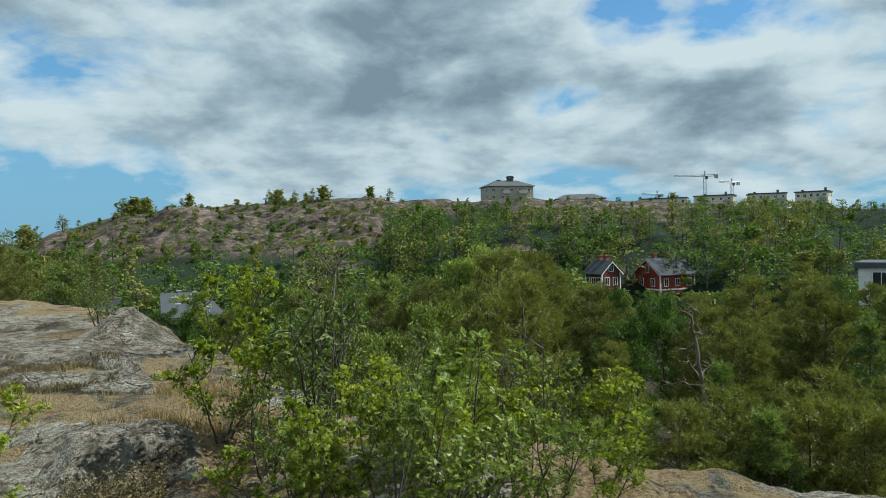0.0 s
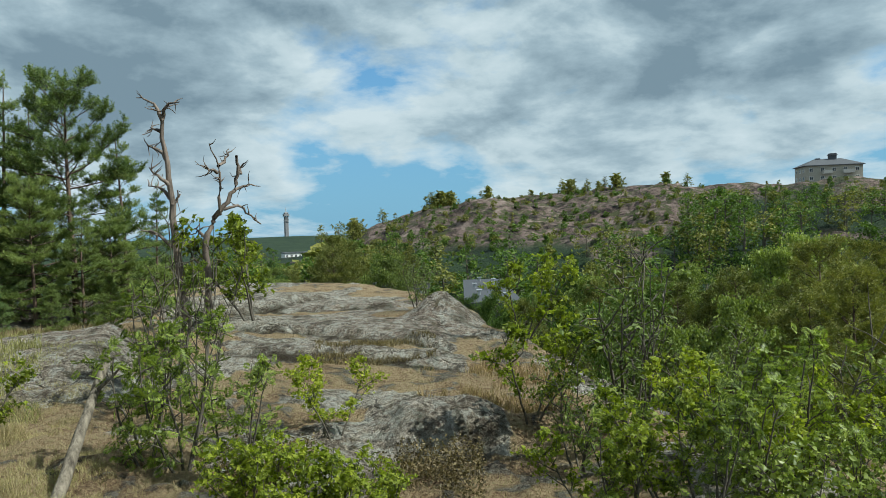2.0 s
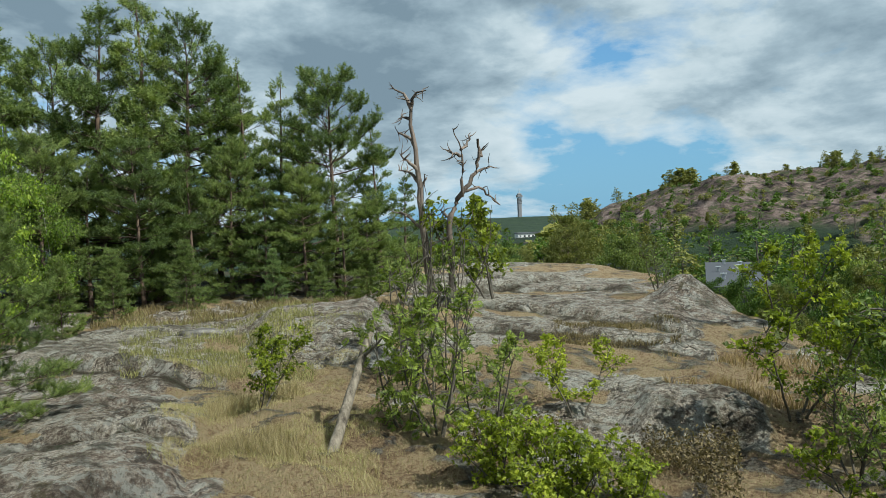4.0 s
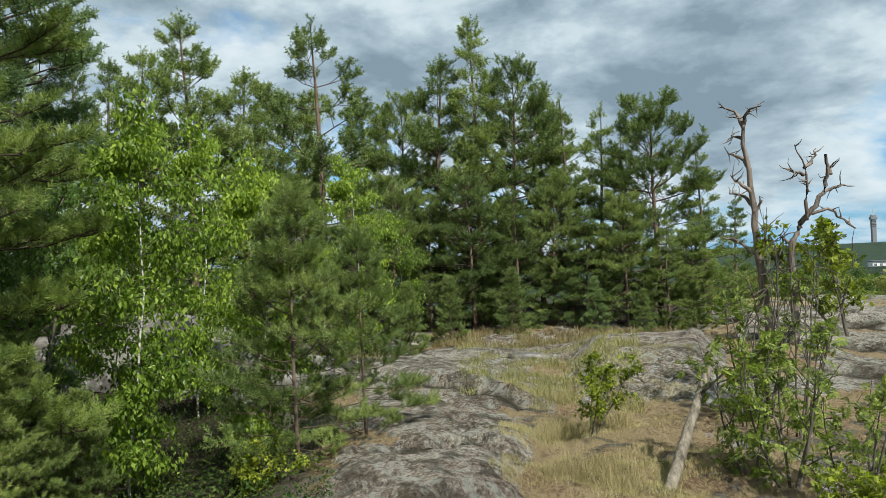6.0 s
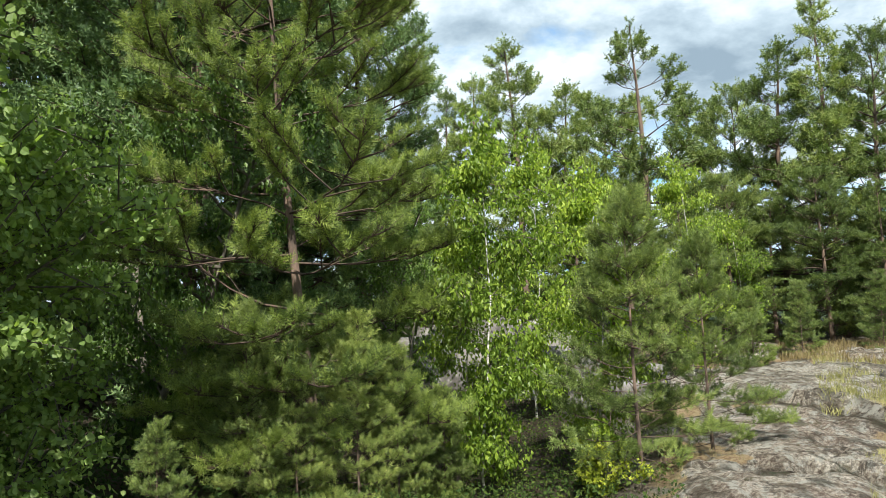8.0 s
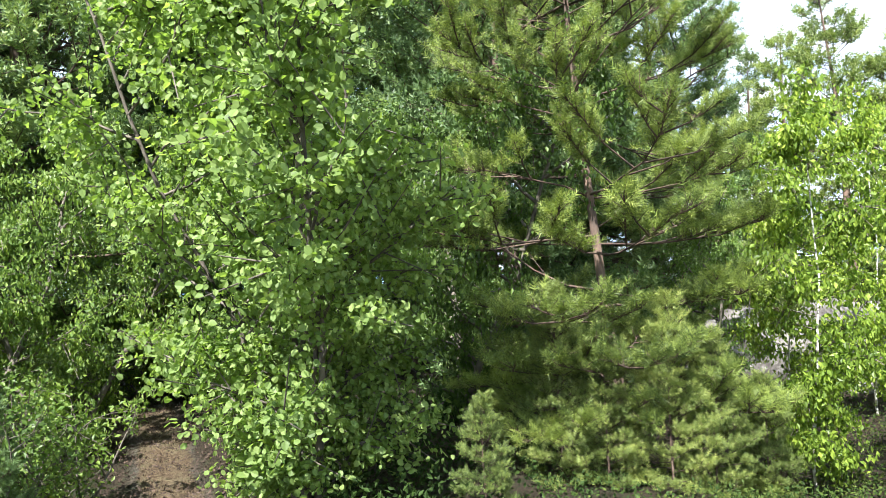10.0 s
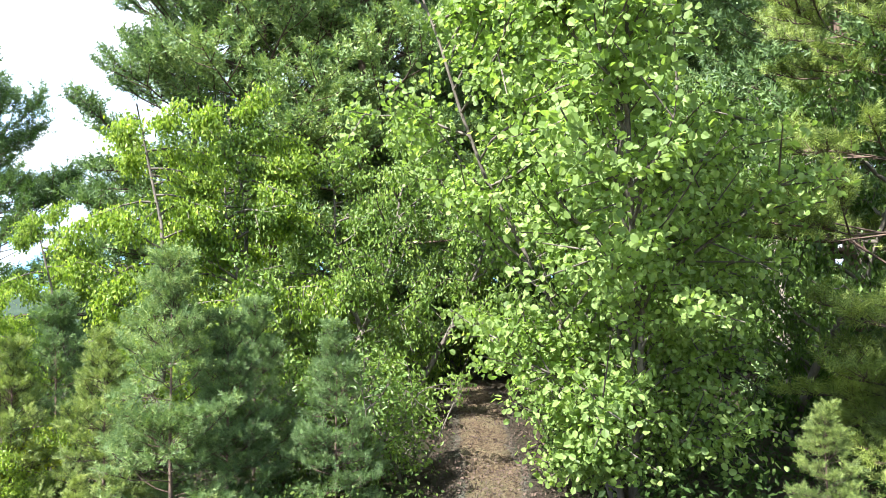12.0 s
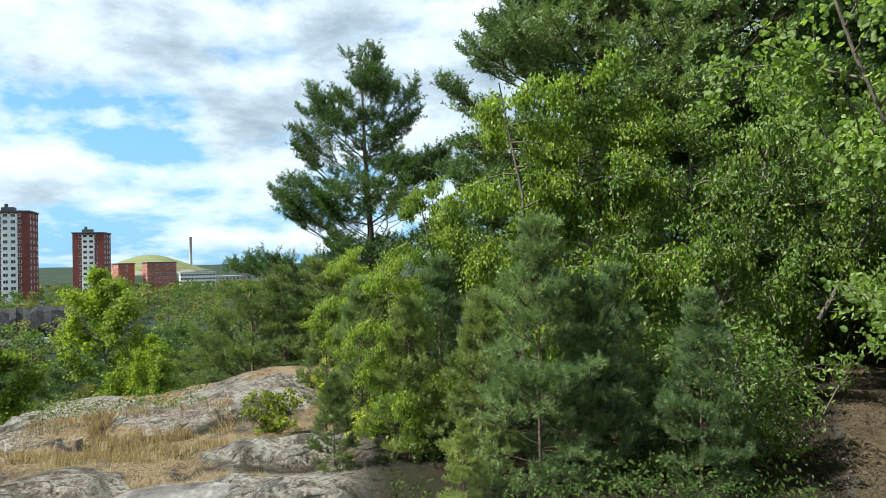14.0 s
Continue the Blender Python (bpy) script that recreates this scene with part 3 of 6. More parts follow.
def leafy_meshes(seed, height, spread, stems, leaves, leaf, template, mat, bark, low=0.15, droop=0.0, limbs=16, rad=None, lean=0.35, clump=0.12, bias=0.8, shape=1.0, twig_count=4):
    """A broadleaved tree or shrub: stems, limbs and twigs with leaves along them."""
    rng = np.random.default_rng(seed)
    trunk, wood, crown = Soup(), Soup(), Soup()
    rad = rad or height * 0.011 + 0.008
    twigs = []
    for s in range(stems):
        a = 6.283 * s / max(stems, 1) + rng.uniform(0, 1.5)
        out = lean * rng.uniform(0.5, 1.2) if stems > 1 else 0.06
        h = height * rng.uniform(0.8, 1.0) if stems > 1 else height
        start = np.array([math.cos(a), math.sin(a), 0]) * (0.05 * spread if stems > 1 else 0) + np.array([0, 0, -0.2])
        line = wander(start, (math.cos(a) * out, math.sin(a) * out, 1), h + 0.2, 9, rng, 0.10, 0.05)
        tube(trunk, line, rad * (0.75 if stems > 1 else 1.0) * np.linspace(1, 0.18, 10), 6)
        for b in range(limbs):
            u = low + (0.97 - low) * (b + rng.uniform(0, 1)) / limbs
            q, d = along(line, u)
            k = (u - low) / (1 - low)
            reach = spread * (0.35 + 0.65 * math.sin(math.pi * (0.15 + 0.8 * k) ** shape)) * rng.uniform(0.6, 1.15)
            a2 = rng.uniform(0, 6.283)
            limb = wander(q, (math.cos(a2), math.sin(a2), 0.75 - droop * 0.6), reach, 5, rng, 0.2, 0.04 - 0.16 * droop)
            tube(wood, limb, max(0.004, rad * 0.34) * np.linspace(1, 0.3, 6), 4)
            for _ in range(twig_count):
                q2, d2 = along(limb, rng.uniform(0.25, 1.0))
                tw = wander(q2, unit(d2 + rng.normal(size=3) * 0.7 - np.array([0, 0, droop * 0.9])), reach * rng.uniform(0.25, 0.5), 3, rng, 0.25, -0.25 * droop)
                tube(wood, tw[::3], np.linspace(0.005, 0.0025, 2) * (0.6 + height / 6), 3)
                twigs.append(tw)
            twigs.append(limb)
    per = max(1, leaves // len(twigs))
    pos = []
    for tw in twigs:
        for _ in range(per):
            q, _ = along(tw, rng.uniform(0.1, 1.0))
            pos.append(q)
    pos = np.array(pos) + rng.normal(size=(len(pos), 3)) * clump * np.array([1, 1, 0.7])
    n = len(pos)
    axis = np.array([pos[:, 0].mean(), pos[:, 1].mean(), 0.0])
    out = unit((pos - axis) * np.array([1, 1, 0.0]))
    up = unit(rng.normal(size=(n, 3)) + np.array([0, 0, bias]) + out * 0.7)
    fr = frames_for(up, rng)
    if droop:
        # hanging leaves: the leaf's length points down
        ln = unit(np.array([0, 0, -1.0]) + rng.normal(size=(n, 3)) * 0.55)
        nz = unit(np.cross(ln, rng.normal(size=(n, 3))))
        fr = np.stack([ln, np.cross(nz, ln), nz], axis=-1)
    scatter(crown, pos, fr, leaf * rng.uniform(0.65, 1.2, n), *template)
    return stem_mesh(trunk, wood, bark, GREY_BARK if bark is BIRCH_BARK else bark), crown.mesh("crown", mat)


def plant(name, meshes, at, label, category, group="", turn=0.0, scale=1.0):
    ob = thing(name, at, label, category, group, turn)
    ob.scale = (scale, scale, scale)
    for pname, me in zip(("trunk", "crown"), meshes):
        part(pname, me, ob)
    return ob


# ---------------------------------------------------------------- the ground


def vnoise(x, y, seed):
    xi, yi = np.floor(x).astype(np.int64), np.floor(y).astype(np.int64)
    fx, fy = x - xi, y - yi
    fx, fy = fx * fx * (3 - 2 * fx), fy * fy * (3 - 2 * fy)

    def h(a, b):
        n = (a * 374761393 + b * 668265263 + seed * 974634777) & 0xFFFFFFFF
        n = ((n ^ (n >> 13)) * 1274126177) & 0xFFFFFFFF
        return ((n ^ (n >> 16)) & 0xFFFF) / 65535.0
    return (h(xi, yi) * (1 - fx) + h(xi + 1, yi) * fx) * (1 - fy) + (h(xi, yi + 1) * (1 - fx) + h(xi + 1, yi + 1) * fx) * fy


def fbm(x, y, seed, octaves=4, gain=0.5):
    s, a, tot = 0.0, 1.0, 0.0
    for o in range(octaves):
        s = s + a * (vnoise(x * 2 ** o, y * 2 ** o, seed + o) - 0.5)
        tot += a
        a *= gain
    return s / tot * 2


def step(a, b, x):
    t = np.clip((x - a) / (b - a), 0, 1)
    return t * t * (3 - 2 * t)


def polar(x, y):
    r = np.hypot(x, y)
    az = np.degrees(np.arctan2(-x, y))
    return r, np.where(az < -100, az + 360, az)


def hump(v, mid, half):
    return np.exp(-((v - mid) / half) ** 2)


# how far the flat rock reaches before it falls away, and how deep the valley is
EDGE_AZ = [-100, -40, -20, -8, 4, 12, 19, 25, 33, 48, 62, 80, 100, 150, 168, 182, 205, 230, 260]
EDGE_R = [6.0, 4.8, 5.0, 5.3, 6.0, 8.0, 13.0, 22.0, 27.0, 26.0, 24.0, 26.0, 40.0, 40.0, 16.0, 11.0, 9.0, 8.0, 6.0]
DEEP_AZ = [-100, -40, 20, 45, 70, 100, 150, 175, 205, 260]
DEEP = [16.0, 13.0, 13.0, 11.0, 7.0, 6.0, 6.0, 12.0, 14.0, 14.0]
# skyline of the hill across the valley, in degrees above the eye
CREST_AZ = [-70, -45, -31, -23, -13, -4, 5, 14, 19, 24, 28, 31, 34, 40]
CREST_EL = [0.5, 1.2, 1.3, 1.9, 2.9, 2.9, 3.2, 3.0, 2.7, 2.0, 0.9, -0.6, -2.0, -3.2]
HILL_R = 255.0


# ledges of the flat rock: distance of the step, its drift with bearing, first and last bearing, height, depth of the back
LEDGES = ((6.3, 0.0, 17, 30, 0.20, 2.2), (8.9, 0.11, 19, 42, 0.09, 1.3), (10.8, 0.17, 22, 47, 0.13, 3.0), (15.0, 0.24, 24, 44, 0.10, 4.0), (19.0, -0.12, 28, 46, 0.16, 6.0),
          (8.4, 0.05, 58, 71, 0.16, 1.8), (6.4, 0.03, 60, 74, 0.12, 1.4), (4.9, 0.02, 61, 78, 0.14, 2.2), (9.0, -0.06, 178, 198, 0.10, 2.0), (7.0, 0.0, 176, 188, 0.12, 1.0),
          (5.3, 0.0, 174, 187, 0.22, 1.4), (5.6, 0.0, 190, 203, 0.18, 1.4))


def near_relief(x, y, r, az):
    """Ledges and whalebacks of the flat rock round the viewer, steep towards the viewer and gentle behind. Returns the
    height, how bare the rock is, and where shade is painted below each step.
    """
    on = step(1.5, 4.0, r)
    warp = 1.7 * fbm(x / 3.2, y / 3.2, 17, 5, 0.6) + 0.14 * fbm(x / 0.45, y / 0.45, 18, 3)
    z, bare, foot = 0.0 * r, 0.0 * r, 0.0 * r
    for rc, drift, a0, a1, h, back in LEDGES:
        d = r + warp - rc - drift * (az - a0)
        mask = step(a0, a0 + 4, az + 3 * warp) * (1 - step(a1 - 4, a1, az + 3 * warp))
        prof = step(-0.09, 0.03, d) * (1 - step(0.15, back, d))
        z = z + h * prof * mask
        bare = np.maximum(bare, step(-0.3, -0.15, d) * (1 - step(back * 0.55, back * 0.9, d)) * mask)
        # strip below each step, coloured dark for the shade of the gap
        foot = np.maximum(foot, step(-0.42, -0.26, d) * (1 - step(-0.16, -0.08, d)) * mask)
    slab = step(45.5, 48.5, az + 1.5 * warp) * (1 - step(54.5, 58, az + 1.5 * warp)) * step(8.3, 10.2, r + 0.4 * warp) * (1 - step(12.0, 15.0, r))
    z, bare = z + 0.42 * slab, np.maximum(bare, step(0.05, 0.2, slab))
    chunk = 0.5 - np.abs(fbm(x / 1.1, y / 1.1, 27, 4, 0.62))
    crease = np.abs(fbm(x / 0.8 + 0.4 * y, y / 0.5, 23, 3, 0.6))
    z = z + (0.09 * (chunk - 0.3) + 0.16 * fbm(x / 3.5, y / 3.5, 3, 3) + 0.045 * fbm(x / 0.5, y / 0.5, 21, 4, 0.7) - 0.05 * (1 - step(0.0, 0.16, crease))) * on
    return z * on, bare, foot


def extras(x, y, r, az):
    z = -0.22 * step(5, 14, az) * (1 - step(26, 36, az)) * (1 - step(6.0, 6.6, r)) * step(3.0, 5.0, r)   # dark step at the edge
    z = z - 0.55 * hump(az, 90, 12) * hump(r, 9, 3.5)                # mossy hollow
    z = z + 0.70 * hump(az, 90, 12) * hump(r, 16, 3)                 # rocky bank behind it
    z = z + 0.62 * hump(az, 23.0, 2.3) * hump(r, 13.4, 0.9)         # rounded knob
    z = z + 0.24 * hump(az, 182, 6) * hump(r, 10.2, 1.8)               # pale whaleback at the edge
    z = z + 0.45 * hump(az, 57, 5) * hump(r, 20, 2.5)                # brown bank below the pines
    z = z - 0.12 * hump(az, 57, 5) * hump(r, 7, 2.5)
    return z


def height(x, y):
    x, y = np.asarray(x, float), np.asarray(y, float)
    r, az = polar(x, y)
    edge = np.interp(az, EDGE_AZ, EDGE_R) * (1 + 0.10 * fbm(az / 5.0, r * 0 + 2, 5, 3))
    deep = np.interp(az, DEEP_AZ, DEEP)
    over = np.maximum(r - edge, 0)
    fall = deep * (0.30 * step(0, 5, over) + 0.70 * step(2, 60, over))
    z = (near_relief(x, y, r, az)[0] + extras(x, y, r, az)) * (1 - step(30, 60, r)) - fall
    z = z + 2.5 * fbm(x / 35, y / 35, 31, 4) * step(25, 80, r)
    # hill to the north
    crest = EYE + HILL_R * np.tan(np.radians(np.interp(az, CREST_AZ, CREST_EL)))
    k = np.clip((r - 100) / (HILL_R - 100), 0, 1)
    rise = 0.55 * k + 0.45 * k ** 0.5 * step(0, 0.35, k)
    rugged = 7.0 * fbm(x / 34, y / 34, 41, 5, 0.62) * step(0.05, 0.5, k) * (1 - step(0.8, 1.0, k)) + 2.4 * fbm(x / 11, y / 11, 43, 4, 0.6)
    north = (-13 + (crest + 13) * rise + rugged) * 1.0
    on = step(95, 130, r) * (1 - step(36, 46, az)) * step(-80, -60, az)
    north = north - 5.0 * hump(az, -17, 8) * hump(r, 122, 26)
    back = step(340, 700, r)
    north = north * (1 - back) - 18 * back
    z = z * (1 - on) + north * on
    # wide forest land out to the horizon, and a grassed ski hill to the south-west
    far = step(700, 1800, r)
    z = z * (1 - far) + (-14 + 24 * step(1500, 3400, r) + 9 * fbm(x / 420, y / 420, 51, 3)) * far
    z = z + 46 * hump(az, 190.6, 3.3) * hump(r, 1700, 300)
    return z


def at(az, r, dz=0.0):
    a = radians(az)
    x, y = -math.sin(a) * r, math.cos(a) * r
    return x, y, float(height(x, y)) + dz


def wood_edge(x, y, el):
    """The bearing at which the woods on the hill give way to bare rock: further round the higher up."""
    return 5.0 - 4.0 * np.clip(el, -1.0, 2.6) + 7.0 * fbm(x / 30, y / 30, 73, 4, 0.6)


def cover(x, y, z):
    """How far grass, woodland floor and far forest hide the rock. Woodland floor also paints shade in crevices."""
    r, az = polar(x, y)
    _, bare, foot = near_relief(x, y, r, az)
    patch = fbm(x / 1.6, y / 1.6, 61, 4, 0.6)
    grass = step(-0.12, 0.18, patch + 0.10 - 0.9 * bare - 0.28 * (1 - step(2, 12, az)) - 0.12 * step(170, 178, az)) * (1 - step(30, 50, r)) * step(1.5, 3, r)
    grass = np.maximum(grass, 0.9 * hump(az, 57, 3.2) * step(0.0, 0.3, patch + 0.35) * step(4, 6, r) * (1 - step(8.5, 10, r)) * (1 - bare))
    grass = np.maximum(grass, hump(az, 19, 6) * hump(r, 7.6, 0.9))
    grass = np.maximum(grass, hump(az, 194, 6) * hump(r, 7.6, 0.9))
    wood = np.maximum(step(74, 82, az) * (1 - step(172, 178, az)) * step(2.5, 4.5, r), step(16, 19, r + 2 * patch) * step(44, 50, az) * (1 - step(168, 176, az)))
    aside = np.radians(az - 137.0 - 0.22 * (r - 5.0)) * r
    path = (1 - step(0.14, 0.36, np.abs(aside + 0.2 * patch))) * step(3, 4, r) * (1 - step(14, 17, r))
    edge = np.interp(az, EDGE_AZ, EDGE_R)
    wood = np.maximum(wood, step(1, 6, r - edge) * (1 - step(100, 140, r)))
    seam_shade = 1 - step(0.02, 0.08, np.abs(fbm(x / 1.1, y / 1.1, 27, 4, 0.62)))
    # seams and ledge feet take the dark floor colour as painted crevice shade
    wood = np.maximum(wood, np.maximum(0.7 * seam_shade, foot) * step(3, 4, r) * (1 - step(30, 40, r)))
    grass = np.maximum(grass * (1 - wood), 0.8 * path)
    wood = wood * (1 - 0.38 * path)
    el = np.degrees(np.arctan2(z - EYE, r))
    rocky = np.maximum(step(-2, 2, az - wood_edge(x, y, el)) * (1 - step(31, 36, az)) * step(-1.6, -0.6, el), step(-24, -21, az) * (1 - step(-9, -5, az)) * step(0.6, 1.2, el))
    rocky = np.maximum(rocky, step(0.15, 0.35, fbm(x / 20, y / 20, 71, 4)) * 0.9) * (1 - step(330, 420, r))
    rocky = rocky * (1 - step(60, 70, az))
    far = step(85, 120, r) * (1 - rocky)
    far = np.maximum(far, step(330, 420, r))
    hillside = hump(az, 190.6, 3.8) * hump(r, 1700, 420)
    grass = np.maximum(grass, hillside)
    far = np.where(hillside > 0.3, 0.45, far)
    crags = step(90, 125, r) * (1 - step(330, 420, r)) * (1 - step(60, 70, az))
    return np.clip(np.stack([grass, wood, far, crags], -1), 0, 1)


def make_ground():
    azs = np.concatenate([np.arange(-42, 207, 0.5), np.arange(207, 318, 3.0)])
    rings = np.concatenate([[0.0], np.linspace(0.4, 2.6, 12), 2.7 * 1.0125 ** np.arange(0, 195), 30.5 * 1.04 ** np.arange(0, 31), 103 * 1.0125 ** np.arange(0, 86), 300 * 1.045 ** np.arange(0, 64)])
    rings = np.minimum(rings, 4900)
    A, Rr = np.meshgrid(np.radians(azs), rings, indexing="ij")
    X, Y = -np.sin(A) * Rr, np.cos(A) * Rr
    Z = height(X, Y)
    n, m = X.shape
    i, j = np.meshgrid(np.arange(n), np.arange(m - 1), indexing="ij")
    i2 = (i + 1) % n
    a, b, c, d = i * m + j, i2 * m + j, i2 * m + j + 1, i * m + j + 1
    tris = np.concatenate([np.stack([a, b, c], -1).reshape(-1, 3), np.stack([a, c, d], -1).reshape(-1, 3)])
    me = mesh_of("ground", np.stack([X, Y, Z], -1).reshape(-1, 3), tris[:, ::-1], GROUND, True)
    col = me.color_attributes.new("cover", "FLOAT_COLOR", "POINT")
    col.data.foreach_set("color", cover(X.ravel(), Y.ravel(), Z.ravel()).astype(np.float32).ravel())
    return tagged(new("ground", me), "grey bedrock with lichen, dry grass and woodland floor", "ground", kind="structure")


make_ground()

# ---------------------------------------------------------------- woods across the valley


def simple_tree(seed, conifer, lots=12, leaf=(0.06, 0.10)):
    """A small template for distant trees: trunk and clumped crown, one unit high, as plain arrays."""
    rng = np.random.default_rng(seed)
    wood, crown = Soup(), Soup()
    tube(wood, [(0, 0, -0.15), (rng.uniform(-0.02, 0.02), 0, 0.4), (0, rng.uniform(-0.03, 0.03), 0.9)], [0.022, 0.016, 0.004], 5)
    pos = []
    for c in range(24):
        if conifer:
            u = rng.uniform(0.22, 1.0)
            w = 0.24 * (1 - u) ** 0.75 + 0.03
        else:
            u = rng.uniform(0.12, 0.95)
            w = 0.34 * math.sin(math.pi * (0.12 + 0.83 * u)) ** 0.7
        a = rng.uniform(0, 6.283)
        mid = np.array([math.cos(a) * w * rng.uniform(0.4, 1), math.sin(a) * w * rng.uniform(0.4, 1), u])
        if c % 3 == 0:
            tube(wood, [(0, 0, max(0.1, u - 0.12)), mid], [0.008, 0.003], 3)
        k = lots
        pos.append(mid + unit(rng.normal(size=(k, 3))) * rng.uniform(0.4, 1.0, (k, 1)) * np.array([0.10, 0.10, 0.055 if conifer else 0.08]))
    pos = np.concatenate(pos)
    up = unit(rng.normal(size=pos.shape) + np.array([0, 0, 0.7]))
    scatter(crown, pos, frames_for(up, rng), rng.uniform(*leaf, len(pos)), *SLIM_LEAF)
    return wood.arrays(), crown.arrays()


LIMIT_AZ = [-40, -33, -31.5, -28, -26, -22, -19, -15, -13, -10, -5, 0, 5, 10, 16, 18, 22, 26, 31.5, 34, 40, 50]
LIMIT_EL = [-3.2, -3.6, -3.4, -2.4, -2.6, -4.4, -4.4, -4.2, -3.9, -2.0, 0.7, -1.5, -3.2, -3.0, -4.4, -6.6, -6.4, -1.4, 0.3, -1.9, -1.8, -1.5]


def bare_rock(x, y, z, r, az):
    el = math.degrees(math.atan2(z - EYE, r))
    if wood_edge(np.array([x]), np.array([y]), el)[0] < az < 31 and el > -1.0:
        return True
    if -23 < az < -8 and el > 1.0:
        return True
    return fbm(np.array([x / 20]), np.array([y / 20]), 71, 4)[0] > 0.22 and el > -2


def distant_woods():
    rng = np.random.default_rng(77)
    kinds = [simple_tree(s, s % 3 == 0, 15, (0.045, 0.08)) for s in range(9)]
    bushy = [simple_tree(40 + s, s % 2 == 0, 16, (0.10, 0.16)) for s in range(5)]
    thicket = [simple_tree(60 + s, False, 5, (0.16, 0.26))[1] for s in range(4)]
    trunks, crowns, olive = Soup(), Soup(), Soup()
    count = 0
    while count < 1380:
        if count < 860:
            az, r = rng.uniform(-42, 46), math.sqrt(rng.uniform(95 ** 2, 285 ** 2))
        else:
            az, r = rng.uniform(174, 206), 100 + 380 * rng.random() ** 0.8
        x, y, z = at(az, r)
        if count < 860:
            if bare_rock(x, y, z, r, az) and rng.random() > 0.30:
                continue
            small = bare_rock(x, y, z, r, az) or r > 232
            if r > 232 and rng.random() < 0.45:
                continue
            if az < -19 and r > 190 and not bare_rock(x, y, z, r, az):
                small = False
            h = rng.uniform(1.0, 2.8) if small else rng.uniform(5, 11)
            if 4 < az < 31 and math.degrees(math.atan2(z + h - EYE, r)) > 0.4 and not small:
                h = 2.5
            cap = math.tan(radians(np.interp(az, LIMIT_AZ, LIMIT_EL))) * r + EYE - z
            sky = math.tan(radians(np.interp(az, CREST_AZ, CREST_EL) + rng.uniform(-0.5, 0.15))) * r + EYE - z
            if az < 30 and not small:
                h = min(h, sky + (3.0 if az < -19 else 0.0))
            if (r < 138 and (-23 < az < -11 or az < -30.5)) or (az > 16 and r < 82):
                h = min(h, cap)
            if 33.0 < az < 36.0:
                h = min(h, cap)
            if az < -29 and -1.4 < math.degrees(math.atan2(z - EYE, r)) < 0.3:
                h = min(h, 1.5)
        else:
            h = rng.uniform(6, 13)
            cap = math.tan(radians(-1.0 - 3.6 * max(0.0, 1 - r / 230) - 1.3 * rng.random())) * r + EYE - z
            h = max(min(h * 1.6, cap), 0.0)
            if 140 < r < 162 and az > 190:
                continue
        if h < 1.4:
            count += 0.05
            continue
        (tv, tf), (cv, cf) = bushy[rng.integers(5)] if h < 3 else kinds[rng.integers(9)]
        a = rng.uniform(0, 6.28)
        rot = np.array([[math.cos(a), -math.sin(a), 0], [math.sin(a), math.cos(a), 0], [0, 0, 1]])
        wide = h * rng.uniform(0.9, 1.5)
        sc = np.array([wide, wide, h])
        trunks.add(tv @ rot.T * sc + (x, y, z - 0.3), tf)
        (olive if rng.random() < 0.35 else crowns).add(cv @ rot.T * sc + (x, y, z - 0.3), cf)
        count += 1
    # the wooded foot of the hill, and small pines along its skyline
    for k in range(250):
        sky = k >= 90
        az, r = (rng.uniform(3, 30), rng.uniform(246, 262)) if sky else (rng.uniform(26, 47), rng.uniform(95, 150))
        if sky and math.sin(az * 1.7) + math.sin(az * 0.63 + 1) < rng.uniform(-0.6, 1.2):
            continue
        x, y, z = at(az, r)
        h = rng.uniform(2.0, 6.5) if sky else min(rng.uniform(7, 13), math.tan(radians(np.interp(az, LIMIT_AZ, LIMIT_EL) - rng.uniform(0, 1.5))) * r + EYE - z)
        if h < 1.4:
            continue
        (tv, tf), (cv, cf) = (kinds[3 * rng.integers(3)] if rng.random() < 0.6 else bushy[rng.integers(5)]) if sky else kinds[rng.integers(9)]
        wide = 1.5 if sky else 1.0
        sc = np.array([h * wide, h * wide, h]) * rng.uniform(0.9, 1.15)
        trunks.add(tv * sc + (x, y, z - 0.3), tf)
        (olive if sky or rng.random() < 0.55 else crowns).add(cv * sc + (x, y, z - 0.3), cf)
    # low scrub on the bare hill
    for k in range(420):
        az, r = rng.uniform(2, 31), rng.uniform(150, 250)
        x, y, z = at(az, r)
        h = rng.uniform(0.7, 2.2)
        tv, tf = thicket[rng.integers(4)]
        wide = h * rng.uniform(0.9, 1.8)
        (olive if rng.random() < 0.6 else crowns).add(tv * np.array([wide, wide, h]) + (x, y, z - 0.3), tf)
    # woods on the plain, thinning out towards the horizon
    for k in range(620):
        az, r = (rng.uniform(29, 48), 150 + 650 * rng.random() ** 1.3) if k < 260 else (rng.uniform(173, 207), 420 + 1000 * rng.random() ** 1.2)
        x, y, z = at(az, r)
        h = rng.uniform(7, 12) * (1 + r / 1500)
        cap = math.tan(radians((np.interp(az, LIMIT_AZ, LIMIT_EL) if k < 260 else -0.9) - 0.1)) * r + EYE - z
        h = min(h, cap)
        if h < 3:
            continue
        tv, tf = thicket[rng.integers(4)]
        wide = h * rng.uniform(0.9, 1.6)
        (olive if rng.random() < 0.6 else crowns).add(tv * np.array([wide, wide, h]) + (x, y, z - 0.3), tf)
    ob = thing("distant_woods", (0, 0, 0), "mixed green woods on the hill slopes across the valley", "woods", kind="stuff")
    part("trunks", trunks.mesh("trunks", GREY_BARK), ob)
    part("broadleaved_crowns", crowns.mesh("broadleaved_crowns", WOODS_LEAF), ob)
